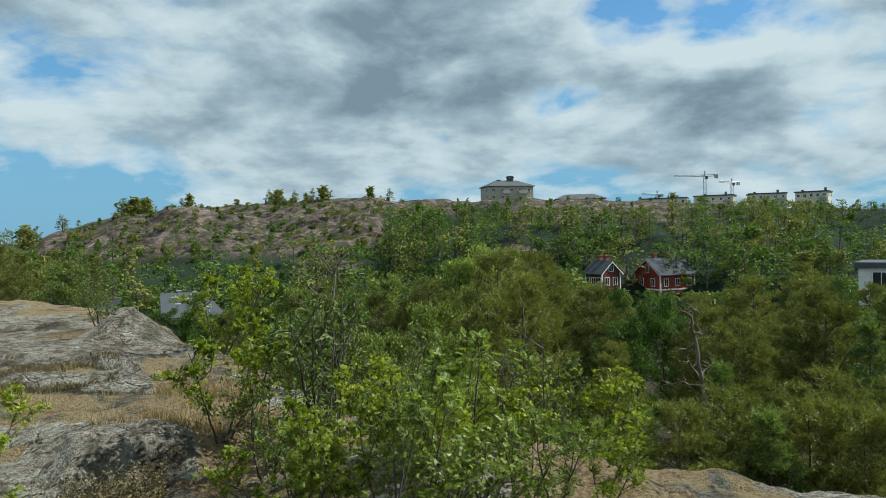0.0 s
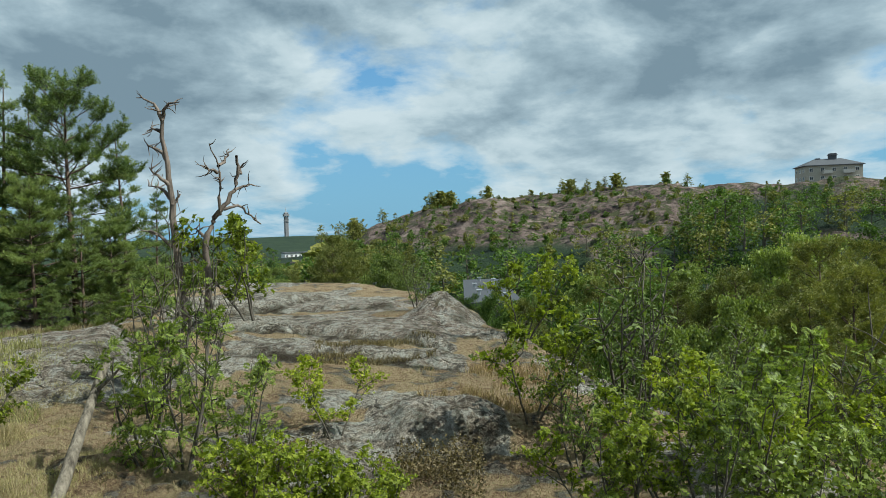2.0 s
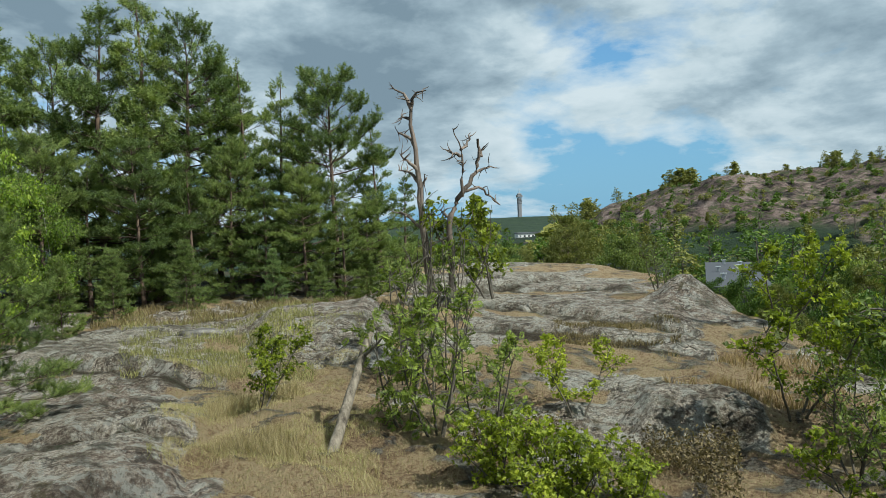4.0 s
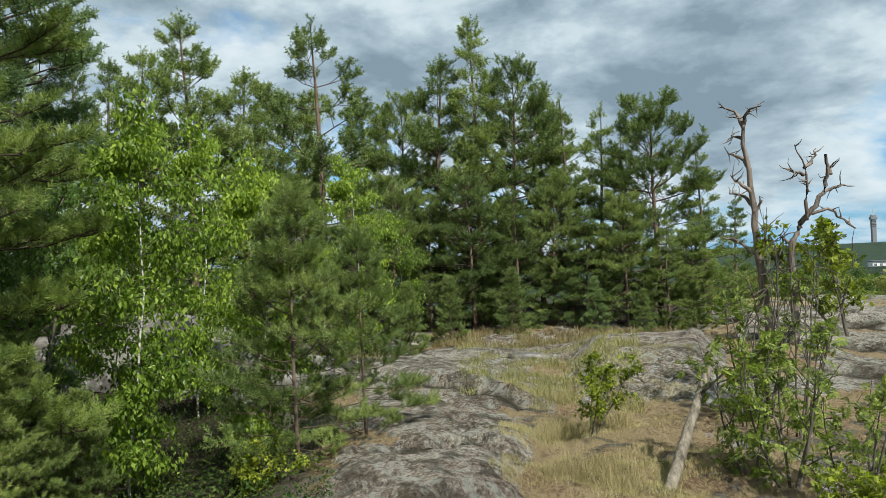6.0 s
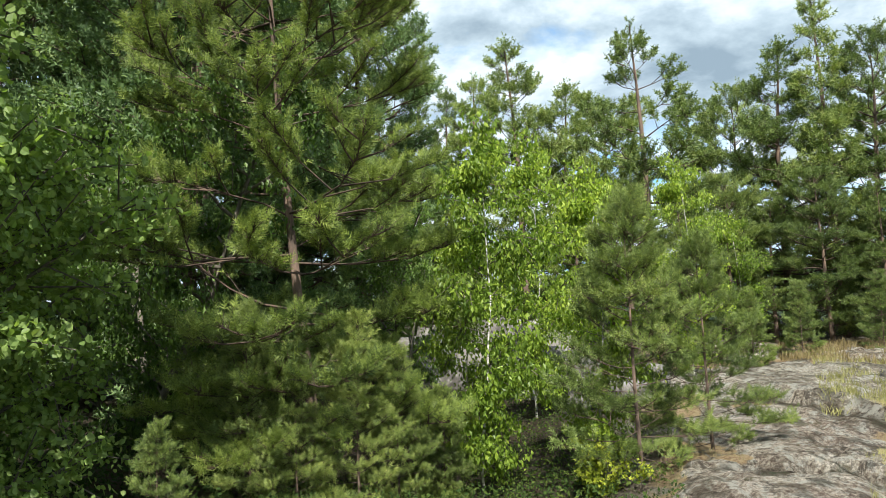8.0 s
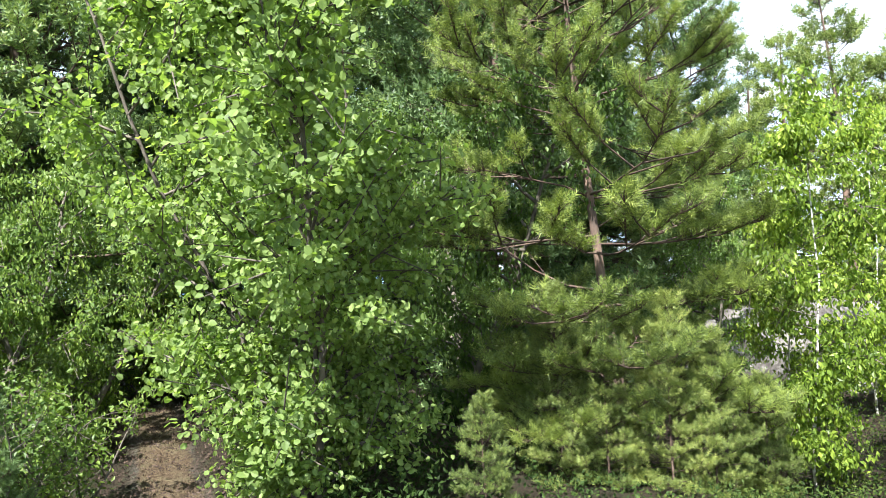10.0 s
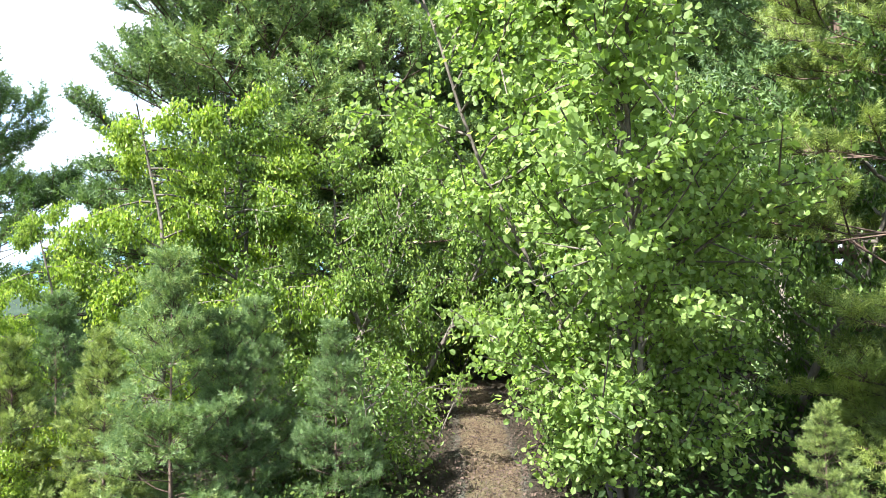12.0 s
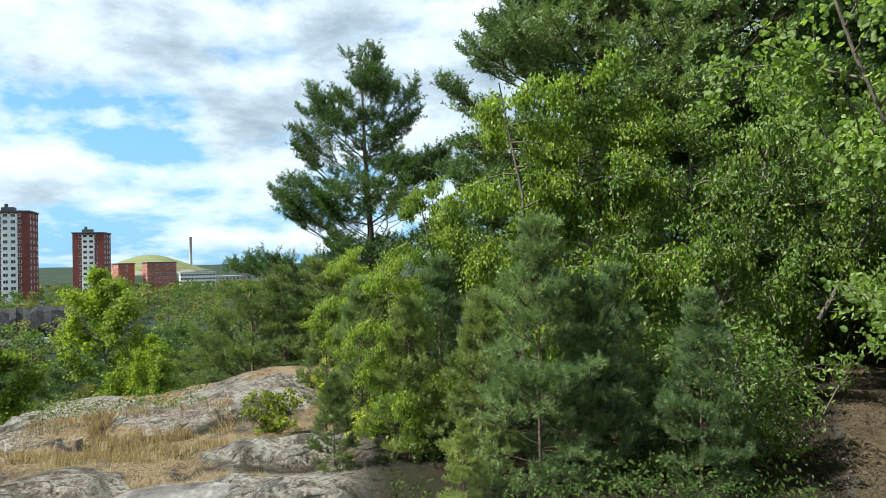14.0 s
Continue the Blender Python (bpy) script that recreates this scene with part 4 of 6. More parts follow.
    part("conifer_crowns", olive.mesh("conifer_crowns", OLIVE_LEAF), ob)


distant_woods()


def valley_trees():
    """Pines and broadleaved trees on the slope below the rock, row behind row."""
    rng = np.random.default_rng(5)
    pines = [pine_meshes(200 + s, 8.0, 2.1, OLIVE_LEAF if s != 1 else PINE, 0.55, 5, 0.05, 0.11, 5, ("round", "cone", "round", "wide")[s], 3.6, ragged=0.45) for s in range(4)]
    leafy = [leafy_meshes(300 + s, 7.0, 2.1, 1, 17000, 0.13, SLIM_LEAF, (WOODS_LEAF, WOODS_LEAF, FRESH_LEAF)[s], GREY_BARK, 0.08, 0.1, 26, clump=0.16, twig_count=6) for s in range(3)]
    for r0, below, gap in ((11.5, 8.5, 2.2), (14.5, 6.0, 2.4), (19, 3.6, 2.8), (26, 1.8, 3.2), (36, 0.9, 4.0), (50, 0.3, 4.6), (68, 0.1, 5.5), (84, 0.1, 6.5)):
        az = -41.0
        while az < (16 if r0 < 30 else 47):
            az += math.degrees(gap / r0) * rng.uniform(0.75, 1.25)
            r = r0 * rng.uniform(0.9, 1.12)
            x, y, z = at(az, r)
            top = np.interp(az, LIMIT_AZ, LIMIT_EL) - below * rng.uniform(0.5, 1.2) - rng.uniform(0, 0.7)
            h = math.tan(radians(top)) * r + EYE - z
            if h < 2.2:
                continue
            turn = rng.uniform(0, 360)
            if rng.random() < ((0.75 if r0 > 20 else 1.0) if az < -4 else 0.5):
                plant("pine_tree", pines[rng.integers(4)], (x, y, z), "Scots pine with broad olive-green crown on the slope", "pine tree", "valley pines", turn, min(h, 12) / 8.0)
            else:
                plant("broadleaved_tree", leafy[rng.integers(3)], (x, y, z), "dense green broadleaved tree on the valley slope", "tree", "valley trees", turn, min(h, 11) / 7.0)
    # low pines close under the rock edge
    for az, r, top in ((-13.2, 8.8, -15.0), (-16.2, 9.2, -14.0), (-18.8, 8.6, -14.2), (-21.4, 9.4, -13.2), (-24.6, 8.8, -13.8), (-28.0, 9.4, -13.0), (-31.5, 9.0, -13.4)):
        x, y, z = at(az, r)
        plant("pine_tree", pines[rng.integers(4)], (x, y, z), "low olive-green pine close under the rock edge", "pine tree", "valley pines", az * 17, 1.08 * (math.tan(radians(top)) * r + EYE - z) / 8.0)
    # the slope to the south
    cool = [leafy_meshes(310 + s, 7.0, 2.3, 1, 15000, 0.14, SLIM_LEAF, COOL_LEAF, GREY_BARK, 0.08, 0.1, 26, clump=0.17, twig_count=6) for s in range(2)]
    for r0, below, gap in ((26, 5.0, 2.8), (34, 4.0, 3.0), (44, 3.0, 3.2), (58, 2.2, 3.8), (78, 1.7, 4.6), (104, 1.2, 5.6)):
        az = 178.0
        while az < 207:
            az += math.degrees(gap / r0) * rng.uniform(0.75, 1.25)
            r = r0 * rng.uniform(0.92, 1.1)
            x, y, z = at(az, r)
            top = -3.6 - below * rng.uniform(0.6, 1.2) - (1.2 if az > 191 else 0.0)
            h = min(math.tan(radians(top)) * r + EYE - z, 15)
            if h < 2.2:
                continue
            turn = rng.uniform(0, 360)
            if rng.random() < 0.15:
                plant("pine_tree", pines[rng.integers(4)], (x, y, z), "Scots pine with broad olive-green crown on the slope", "pine tree", "valley pines", turn, h / 8.0)
            else:
                plant("broadleaved_tree", cool[rng.integers(2)], (x, y, z), "dark blue-green broadleaved tree on the south slope", "tree", "valley trees", turn, h / 7.0)
    for az, r, top in ((-33.0, 76, -4.9), (-34.6, 78, -4.7), (-36.4, 76, -4.6), (-38.5, 78, -4.4), (17.9, 66, -5.6), (20.6, 64, -6.0), (22.0, 70, -5.4)):
        plant("broadleaved_tree", leafy[0], at(az, r), "dense green broadleaved tree before a low house", "tree", "valley trees", az * 9, (math.tan(radians(top)) * r + EYE - at(az, r)[2]) / 7.0)


valley_trees()

# ---------------------------------------------------------------- trees round the rock

def reach_to(az, r, el):
    """The height of a tree that stands there and ends at that elevation."""
    return EYE + r * math.tan(radians(el)) - at(az, r)[2]


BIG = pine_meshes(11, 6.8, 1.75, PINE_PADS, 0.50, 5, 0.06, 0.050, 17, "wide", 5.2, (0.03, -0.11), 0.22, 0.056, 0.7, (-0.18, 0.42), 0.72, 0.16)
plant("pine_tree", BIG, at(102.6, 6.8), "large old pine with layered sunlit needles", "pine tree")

ROW = [pine_meshes(20 + s, 7.0, w, PINE, g * 1.15, 4, b, 0.066, 6, prof, 4.9, ragged=rag, up=0.45, rise=(-0.05, 0.7))
       for s, (w, g, b, prof, rag) in enumerate(((2.1, 0.40, 0.05, "cone", 0.32), (1.15, 0.40, 0.06, "cone", 0.35), (1.9, 0.45, 0.08, "round", 0.35), (2.0, 0.55, 0.28, "cone", 0.4), (1.75, 0.50, 0.08, "cone", 0.45)))]
for k, (az, r, el, v) in enumerate((
        (86.3, 21, 19.6, 0), (76.3, 18.5, 20.0, 3), (66.9, 18.5, 16.7, 0), (63.5, 18, 19.0, 1), (61.3, 18.5, 15.2, 2), (56.8, 18, 12.9, 4), (54.4, 19, 12.0, 4), (50.1, 18, 12.3, 2), (52.4, 19, 10.4, 4), (46.6, 18, 8.6, 4),
        (94.6, 22, 16.4, 1), (92.2, 24, 15.8, 1), (82.4, 22, 15.8, 0), (89.8, 23, 17.0, 0), (70.3, 20, 13.0, 2), (72.8, 23, 14.0, 0), (59.0, 20, 12.6, 2), (97.5, 20, 15.5, 0), (79.5, 23, 14.0, 2), (101.0, 18, 17.0, 0),
        (47.6, 17, 2.0, 2), (49.5, 16.5, 3.0, 0), (52.6, 16.8, 5.0, 2), (55.6, 16.6, 4.0, 0), (58.2, 17.0, 6.5, 2), (61.0, 16.6, 6.0, 0), (64.5, 16.8, 7.0, 2), (68.0, 17.2, 6.0, 0), (71.0, 17, 7.0, 2), (74.2, 17, 7.0, 0), (78.0, 18, 7.5, 2), (82.0, 18, 8.5, 0), (44.6, 19, 4.6, 4))):
    plant("pine_tree", ROW[v], at(az, r), "pine with ragged dark green crown behind the rock", "pine tree", "pines behind the rock", 73.0 * k, reach_to(az, r, el) / 7.0)

FOREST = [pine_meshes(40 + s, 9.0, 2.3, PINE_BLUE, 0.5, 5, 0.08, 0.072, 6, ("round", "wide")[s], 4.6, ragged=0.35, up=0.42, rise=(-0.1, 0.8)) for s in range(2)]
for k, (az, r, h) in enumerate(((112, 12, 9.5), (119, 14, 10), (127, 13, 9.8), (134, 16, 10.5), (141, 13.5, 9.2), (147, 12, 9.6), (153.5, 12, 9.6), (159.5, 13.0, 8.4), (165, 19, 4.2),
                                (110.5, 10.5, 10.0), (99.5, 14, 8.2), (109, 17, 10), (123, 19, 10), (131, 22, 10.5), (138, 22, 10.5), (145, 18, 10), (151, 18, 9.5), (104.5, 12.5, 7.0))):
    plant("pine_tree", FOREST[k % 2], at(az, r), "tall forest pine with a full crown", "pine tree", "forest pines", 131.0 * k, h / 9.0)
LONE = pine_meshes(61, 7.6, 3.2, COOL_LEAF, 0.50, 6, 0.10, 0.066, 7, "cone", 4.6, (0.0, 0.0), 0.5, up=0.4, rise=(-0.05, 0.9))
plant("pine_tree", LONE, at(172.6, 17.5), "lone pine with open spreading limbs beyond the rock", "pine tree", turn=40, scale=reach_to(172.6, 17.5, 17.8) / 7.6)

for k, (az, r, el) in enumerate(((177.6, 14.5, 0.5), (180.4, 14.5, 0.8), (183.0, 15, -1.0), (185.2, 16.5, -4.5), (186.8, 24, -6.0))):
    plant("pine_tree", ROW[(2, 0)[k % 2]], at(az, r), "low dark pine below the lone pine", "pine tree", "pines below the edge", 51.0 * k, reach_to(az, r, el) / 7.0)
SMALL = [pine_meshes(70 + s, 3.0, 0.95, m, 0.21, 5, 0.03, 0.050, 12, "cone", 3.4, rad=0.026, ragged=0.35, up=0.5, rise=(0.05, 1.0)) for s, m in ((0, PINE_NEAR), (1, PINE), (2, PINE_BLUE))]
SMALL.append(pine_meshes(75, 3.0, 1.0, PINE_NEAR, 0.25, 5, 0.13, 0.048, 14, "cone", 3.6, ragged=0.4, rad=0.028, up=0.5, rise=(-0.1, 0.9)))
for az, r, h, k, lab in ((78.6, 6.5, 2.45, 3, "slender young pine with dark trunk beside the slab"), (73.4, 7.2, 2.0, 3, "young pine with drooping lower twigs"),
                         (160.6, 5.5, 1.95, 2, "bushy young pine with blue-green needles"), (168, 7.2, 1.7, 2, "bushy young pine among birch shoots"), (149, 5.6, 1.4, 2, "low young pine in the shade by the path"),
                         (174.2, 7.4, 1.5, 2, "bushy young pine at the rock edge"), (170.6, 6.4, 1.4, 1, "bushy young pine at the rock edge"), (177.0, 8.8, 1.2, 1, "low bushy pine at the rock edge"), (156.8, 5.6, 1.5, 2, "bushy young pine with blue-green needles"),
                         (172.5, 8.2, 1.7, 0, "low spreading pine at the rock edge"), (114, 4.7, 0.85, 0, "pine seedling with bright new shoots"), (61.5, 15.5, 1.4, 1, "low bushy pine on the brown bank"),
                         (66.5, 14.5, 1.3, 1, "low bushy pine at the grass edge"), (55, 16, 1.2, 2, "creeping low pine behind the rock"), (69.8, 13, 1.3, 0, "low bushy pine at the grass edge"), (51.5, 14.5, 0.9, 1, "creeping low pine behind the rock"),
                         (108, 6.0, 1.5, 1, "shaded young pine under the large pine"), (155, 6.2, 1.6, 2, "young pine in the shade of birches"), (165, 6.0, 1.4, 1, "young pine beside a birch"), (97, 6.2, 1.3, 0, "young pine with pale new shoots beside the large pine"),
                         # pines at 100 and 104.6 stand in for the big pine's lower limbs
                         (100.0, 6.0, 1.5, 0, "small pine standing in for lower limbs of the large pine"), (104.6, 5.9, 1.25, 0, "small pine standing in for lower limbs of the large pine"), (93.5, 6.6, 1.1, 0, "young pine beside the large pine"), (176.4, 6.2, 0.75, 1, "pine seedling at the foot of taller pines"), (166.5, 5.0, 0.6, 0, "pine seedling with bright new shoots"), (47.8, 15.5, 1.1, 0, "low bushy pine behind the rock")):
    plant("young_pine", SMALL[k], at(az, r), lab, "young pine", "", az * 7, h / 3.0)

ASPEN = leafy_meshes(81, 4.6, 1.05, 5, 50000, 0.045, ROUND_LEAF, ASPEN_LEAF, GREY_BARK, 0.06, 0.0, 24, rad=0.034, clump=0.06, bias=0.35, lean=0.14, shape=0.85, twig_count=7)
plant("aspen_tree", ASPEN, at(126.8, 5.5), "young aspen in full leaf, round green leaves", "aspen", turn=0, scale=1.1)
BIRCH = leafy_meshes(82, 4.4, 1.15, 1, 24000, 0.062, SLIM_LEAF, BIRCH_LEAF, GREY_BARK, 0.12, 0.8, 28, rad=0.045, clump=0.07, twig_count=8)
SLIM = leafy_meshes(83, 3.6, 0.72, 1, 9500, 0.060, SLIM_LEAF, BIRCH_LEAF, BIRCH_BARK, 0.10, 0.45, 30, rad=0.016, clump=0.075, twig_count=6)
BOUGH = leafy_meshes(84, 4.5, 1.0, 2, 19000, 0.060, SLIM_LEAF, SHADE_LEAF, GREY_BARK, 0.06, 0.3, 24, clump=0.07, twig_count=6)
for meshes, az, r, h, full, lab in ((BIRCH, 162.5, 7.7, 3.7, 4.4, "birch with weeping twigs and sunlit yellow-green leaves"), (BOUGH, 152, 8.2, 4.4, 4.5, "dark leafy birch standing by the path"),
                                    (BOUGH, 145, 8.6, 4.2, 4.5, "shaded broadleaved tree overhanging the path"), (BIRCH, 169, 9.0, 2.8, 4.4, "low birch with hanging yellow-green sprays"),
                                    (SLIM, 90.5, 7.0, 3.5, 3.6, "slender birch with pale trunk and bright leaves"), (SLIM, 81.4, 7.3, 2.9, 3.6, "slender white-stemmed birch among young pines"),
                                    (BOUGH, 97, 10.5, 3.4, 4.5, "broadleaved sapling behind the large pine"), (SLIM, 86, 10.5, 4.0, 3.6, "slender birch in front of tall pines"),
                                    (SLIM, 74, 12, 3.4, 3.6, "yellow-green birch in front of tall pines"), (BOUGH, 116, 8.0, 4.6, 4.5, "shaded leafy tree behind the aspen"),
                                    (BIRCH, 139, 12.5, 4.6, 4.4, "leafy birch arching over the path"), (SLIM, 70.5, 13.5, 2.6, 3.6, "yellow-green sapling in front of pines"),
                                    (BOUGH, 131, 9.5, 4.6, 4.5, "shaded leafy tree beside the path"), (BIRCH, 157, 8.4, 4.2, 4.4, "sunlit birch with dense hanging twigs"), (SLIM, 92.0, 8.2, 2.9, 3.6, "slender bright birch by the rocky bank"), (BIRCH, 171.8, 6.3, 1.8, 4.4, "yellow-green birch shoot among young pines"), (BIRCH, 175.0, 8.4, 1.9, 4.4, "yellow-green birch shoot among young pines")):
    plant("birch_tree", meshes, at(az, r), lab, "birch", "", az * 3.0, h / full)

# ---------------------------------------------------------------- shrubs on the rock

ROWAN_T = rowan_leaf()
ROWAN = leafy_meshes(91, 1.7, 0.45, 4, 380, 0.145, ROWAN_T, ROWAN_LEAF, GREY_BARK, 0.12, 0.0, 7, clump=0.05, lean=0.4)
LIME = leafy_meshes(92, 0.9, 0.4, 8, 1700, 0.074, LOBED_LEAF, LIME_LEAF, GREY_BARK, 0.15, 0.0, 6, clump=0.04, lean=0.8)
MAPLE = leafy_meshes(93, 1.5, 0.5, 3, 1250, 0.074, LOBED_LEAF, LIME_LEAF, GREY_BARK, 0.3, 0.0, 9, clump=0.04, lean=0.5)
MAPLE_TREE = leafy_meshes(96, 8.0, 2.5, 1, 26000, 0.12, LOBED_LEAF, MAPLE_LEAF, GREY_BARK, 0.12, 0.0, 34, clump=0.14, twig_count=7, shape=0.75)
GREYB = leafy_meshes(94, 1.6, 0.5, 5, 1300, 0.062, SLIM_LEAF, GREY_LEAF, GREY_BARK, 0.2, 0.0, 8, clump=0.035, lean=0.55)
GREEN = leafy_meshes(95, 1.1, 0.5, 5, 1150, 0.066, ROUND_LEAF, FRESH_LEAF, GREY_BARK, 0.12, 0.0, 7, clump=0.045, lean=0.7)
SHADY = leafy_meshes(97, 1.1, 0.5, 5, 2400, 0.050, SLIM_LEAF, SHADE_LEAF, GREY_BARK, 0.12, 0.0, 7, clump=0.05, lean=0.7)
for meshes, az, r, h, full, lab in (
        (ROWAN, 42.5, 5.6, 1.15, 1.7, "rowan shrub with feathered leaves and grey stems"), (ROWAN, 45.0, 5.9, 1.05, 1.7, "rowan shrub with feathered leaves beside a leaning log"), (ROWAN, 38.5, 5.2, 0.9, 1.7, "low rowan shrub on the rock"),
        (ROWAN, 43.6, 8.0, 1.45, 1.7, "tall rowan shrub with thin dark stems"),
        (LIME, 37.5, 4.6, 0.48, 0.9, "low bright yellow-green shrub"), (LIME, 32.5, 4.5, 0.50, 0.9, "low bright yellow-green shrub"), (LIME, 28, 4.6, 0.40, 0.9, "low bright yellow-green shrub"),
        (MAPLE, 16.2, 6.5, 1.1, 1.5, "maple sapling with bright yellow-green leaves"), (MAPLE, 37.6, 14.5, 2.4, 1.5, "round yellow-green shrub on the far rock"),
        (MAPLE, 56.2, 7.0, 0.85, 1.5, "small upright yellow-green sapling in dry grass"), (MAPLE, 31.5, 6.4, 0.8, 1.5, "small sapling growing from the rock"),
        (GREYB, 8.5, 6.2, 1.55, 1.6, "open grey-green shrub with bare twigs"), (GREYB, 3, 6.4, 1.0, 1.6, "open grey-green shrub above the slope"), (GREYB, 12.5, 5.7, 0.9, 1.6, "grey-green shrub at the rock edge"),
        (ROWAN, 1.5, 5.0, 0.9, 1.7, "rowan shrub at the rock edge"), (ROWAN, 0, 5.2, 0.8, 1.7, "rowan shrub at the rock edge"),
        (ROWAN, 9.5, 4.3, 0.72, 1.7, "rowan shrub on the rock ledge"), (MAPLE, 6.5, 4.5, 0.8, 1.5, "yellow-green sapling on the rock ledge"), (ROWAN, 3.5, 4.2, 0.75, 1.7, "rowan shrub on the rock ledge"),
        (ROWAN, 1.0, 4.4, 0.85, 1.7, "rowan shrub on the rock ledge"), (GREEN, -2.0, 4.4, 0.55, 1.1, "leafy green shrub on the rock ledge"), (MAPLE, -4.0, 4.6, 0.8, 1.5, "yellow-green sapling on the rock ledge"),
        (ROWAN, -6.5, 4.4, 0.62, 1.7, "low rowan shrub on the rock ledge"), (ROWAN, -9.0, 4.5, 0.65, 1.7, "rowan shrub on the rock ledge"), (MAPLE, -12.5, 4.5, 0.55, 1.5, "yellow-green sapling on the rock ledge"), (MAPLE, 11.5, 4.7, 0.75, 1.5, "yellow-green sapling on the rock ledge"),
        (MAPLE, 2.5, 5.6, 0.85, 1.5, "yellow-green sapling among green shrubs"), (MAPLE, -5.5, 5.6, 0.75, 1.5, "yellow-green sapling among green shrubs"), (ROWAN, -3, 5.3, 1.0, 1.7, "rowan shrub at the rock edge"),
        (MAPLE, -12, 6.2, 0.9, 1.5, "yellow-green sapling above the slope"), (GREYB, -9, 6.8, 1.2, 1.6, "thin grey-green shrub above the slope"),
        (GREYB, 24.8, 14.6, 1.2, 1.6, "dark green shrub between boulders"), (MAPLE, 19, 15, 1.6, 1.5, "yellow-green shrub at the rock edge"), (MAPLE, 16.5, 12, 1.6, 1.5, "yellow-green shrub below the rock edge"),
        (LIME, 175, 9.2, 0.8, 0.9, "yellow-green birch shoots at the rock edge"), (LIME, 181, 7.5, 0.45, 0.9, "small yellow-green shoots on the rock"), (LIME, 170, 6.8, 0.7, 0.9, "yellow-green shoots among young pines"),
        (MAPLE_TREE, 191.4, 21, 1.12 * reach_to(191.4, 21, -2.0), 8.0, "bright yellow-green maple below the rock"), (MAPLE_TREE, 189.2, 19, 1.05 * reach_to(189.2, 19, -6.0), 8.0, "bright yellow-green maple below the rock"), (MAPLE_TREE, 197, 17, 1.1 * reach_to(197, 17, -6.5), 8.0, "bright yellow-green maple below the rock"),
        (SHADY, 143.5, 6.5, 1.1, 1.1, "shaded leafy shrub beside the path"), (SHADY, 147.5, 6.0, 1.0, 1.1, "shaded leafy shrub beside the path"), (SHADY, 131.5, 7.6, 1.3, 1.1, "shaded leafy shrub beside the path"),
        (SHADY, 140, 12, 1.7, 1.1, "shaded leafy shrub at the bend of the path"), (SHADY, 133, 12, 1.5, 1.1, "shaded leafy shrub at the bend of the path"), (SHADY, 151, 6.8, 1.2, 1.1, "shaded leafy shrub beside the path"),
        (LIME, 81.5, 6.2, 0.48, 0.9, "yellow-green bilberry shrub under young pines")):
    ground_at = at(az, r)
    plant("shrub" if h < 3 else "maple_tree", meshes, ground_at, lab, "shrub" if h < 3 else "maple", "", az * 11.0, h / full)

# ---------------------------------------------------------------- dead wood and rocks


def spot(az, el, r):
    """The place at the distance r, seen at that bearing and elevation from the viewer."""
    a = radians(az)
    return np.array([-math.sin(a) * r, math.cos(a) * r, EYE + r * math.tan(radians(el))])


def dead_tree(az, r, trunk_line, limbs, rad, label, seed):
    """A dead standing tree: a crooked bole and broken limbs, each given by bearings and elevations, with snags."""
    rng = np.random.default_rng(seed)
    base = np.array(at(az, r))
    ob = thing("dead_tree", tuple(base), label, "dead tree", "dead trees on the rock")

    def line(points, depth=0.0):
        pts = np.array([spot(a, e, r + depth * i / max(1, len(points) - 1)) - base for i, (a, e) in enumerate(points)])
        fine = [pts[0]]
        for p, q in zip(pts[:-1], pts[1:]):
            for k in (1, 2, 3):
                fine.append(p + (q - p) * k / 3 + rng.normal(size=3) * 0.025 * (k < 3))
        return np.array(fine)
    bole = Soup()
    bl = line(trunk_line)
    bl[0, 2] = -0.3
    tube(bole, bl, rad * np.linspace(1, 0.35, len(bl)), 8)
    part("bole", bole.mesh("bole", DEAD_WOOD, True), ob)
    for points in limbs:
        s = Soup()
        ll = line(points, rng.uniform(-0.5, 0.5))
        tube(s, ll, rad * 0.5 * np.linspace(1, 0.2, len(ll)), 6)
        for _ in range(6):
            q, d = along(ll, rng.uniform(0.3, 1.0))
            side = unit(np.cross(d, rng.normal(size=3)) + np.array([0, 0, 0.4]))
            tube(s, wander(q, side, rng.uniform(0.12, 0.35), 3, rng, 0.35), [0.016, 0.011, 0.008, 0.004], 4)
        part("limb", s.mesh("limb", DEAD_WOOD, True), ob)


dead_tree(42.6, 14.5, [(42.6, -5.8), (42.9, -3.0), (43.2, 1.0), (43.35, 3.6), (43.7, 7.0), (43.75, 9.2)],
          [[(43.75, 9.0), (44.3, 10.2), (45.2, 10.7)], [(43.75, 9.2), (43.4, 10.1), (42.5, 10.4)], [(43.4, 4.2), (44.2, 5.0), (44.8, 5.6)], [(43.3, 3.2), (44.0, 4.0), (44.9, 4.2)],
           [(43.65, 6.2), (44.4, 7.0), (44.9, 7.2)], [(43.3, 2.8), (42.7, 3.6)], [(43.0, -0.5), (44.3, 0.6), (45.6, 1.0)], [(43.8, 8.2), (44.6, 8.5)]],
          0.088, "dead grey pine snag with twisted broken limbs", 1)
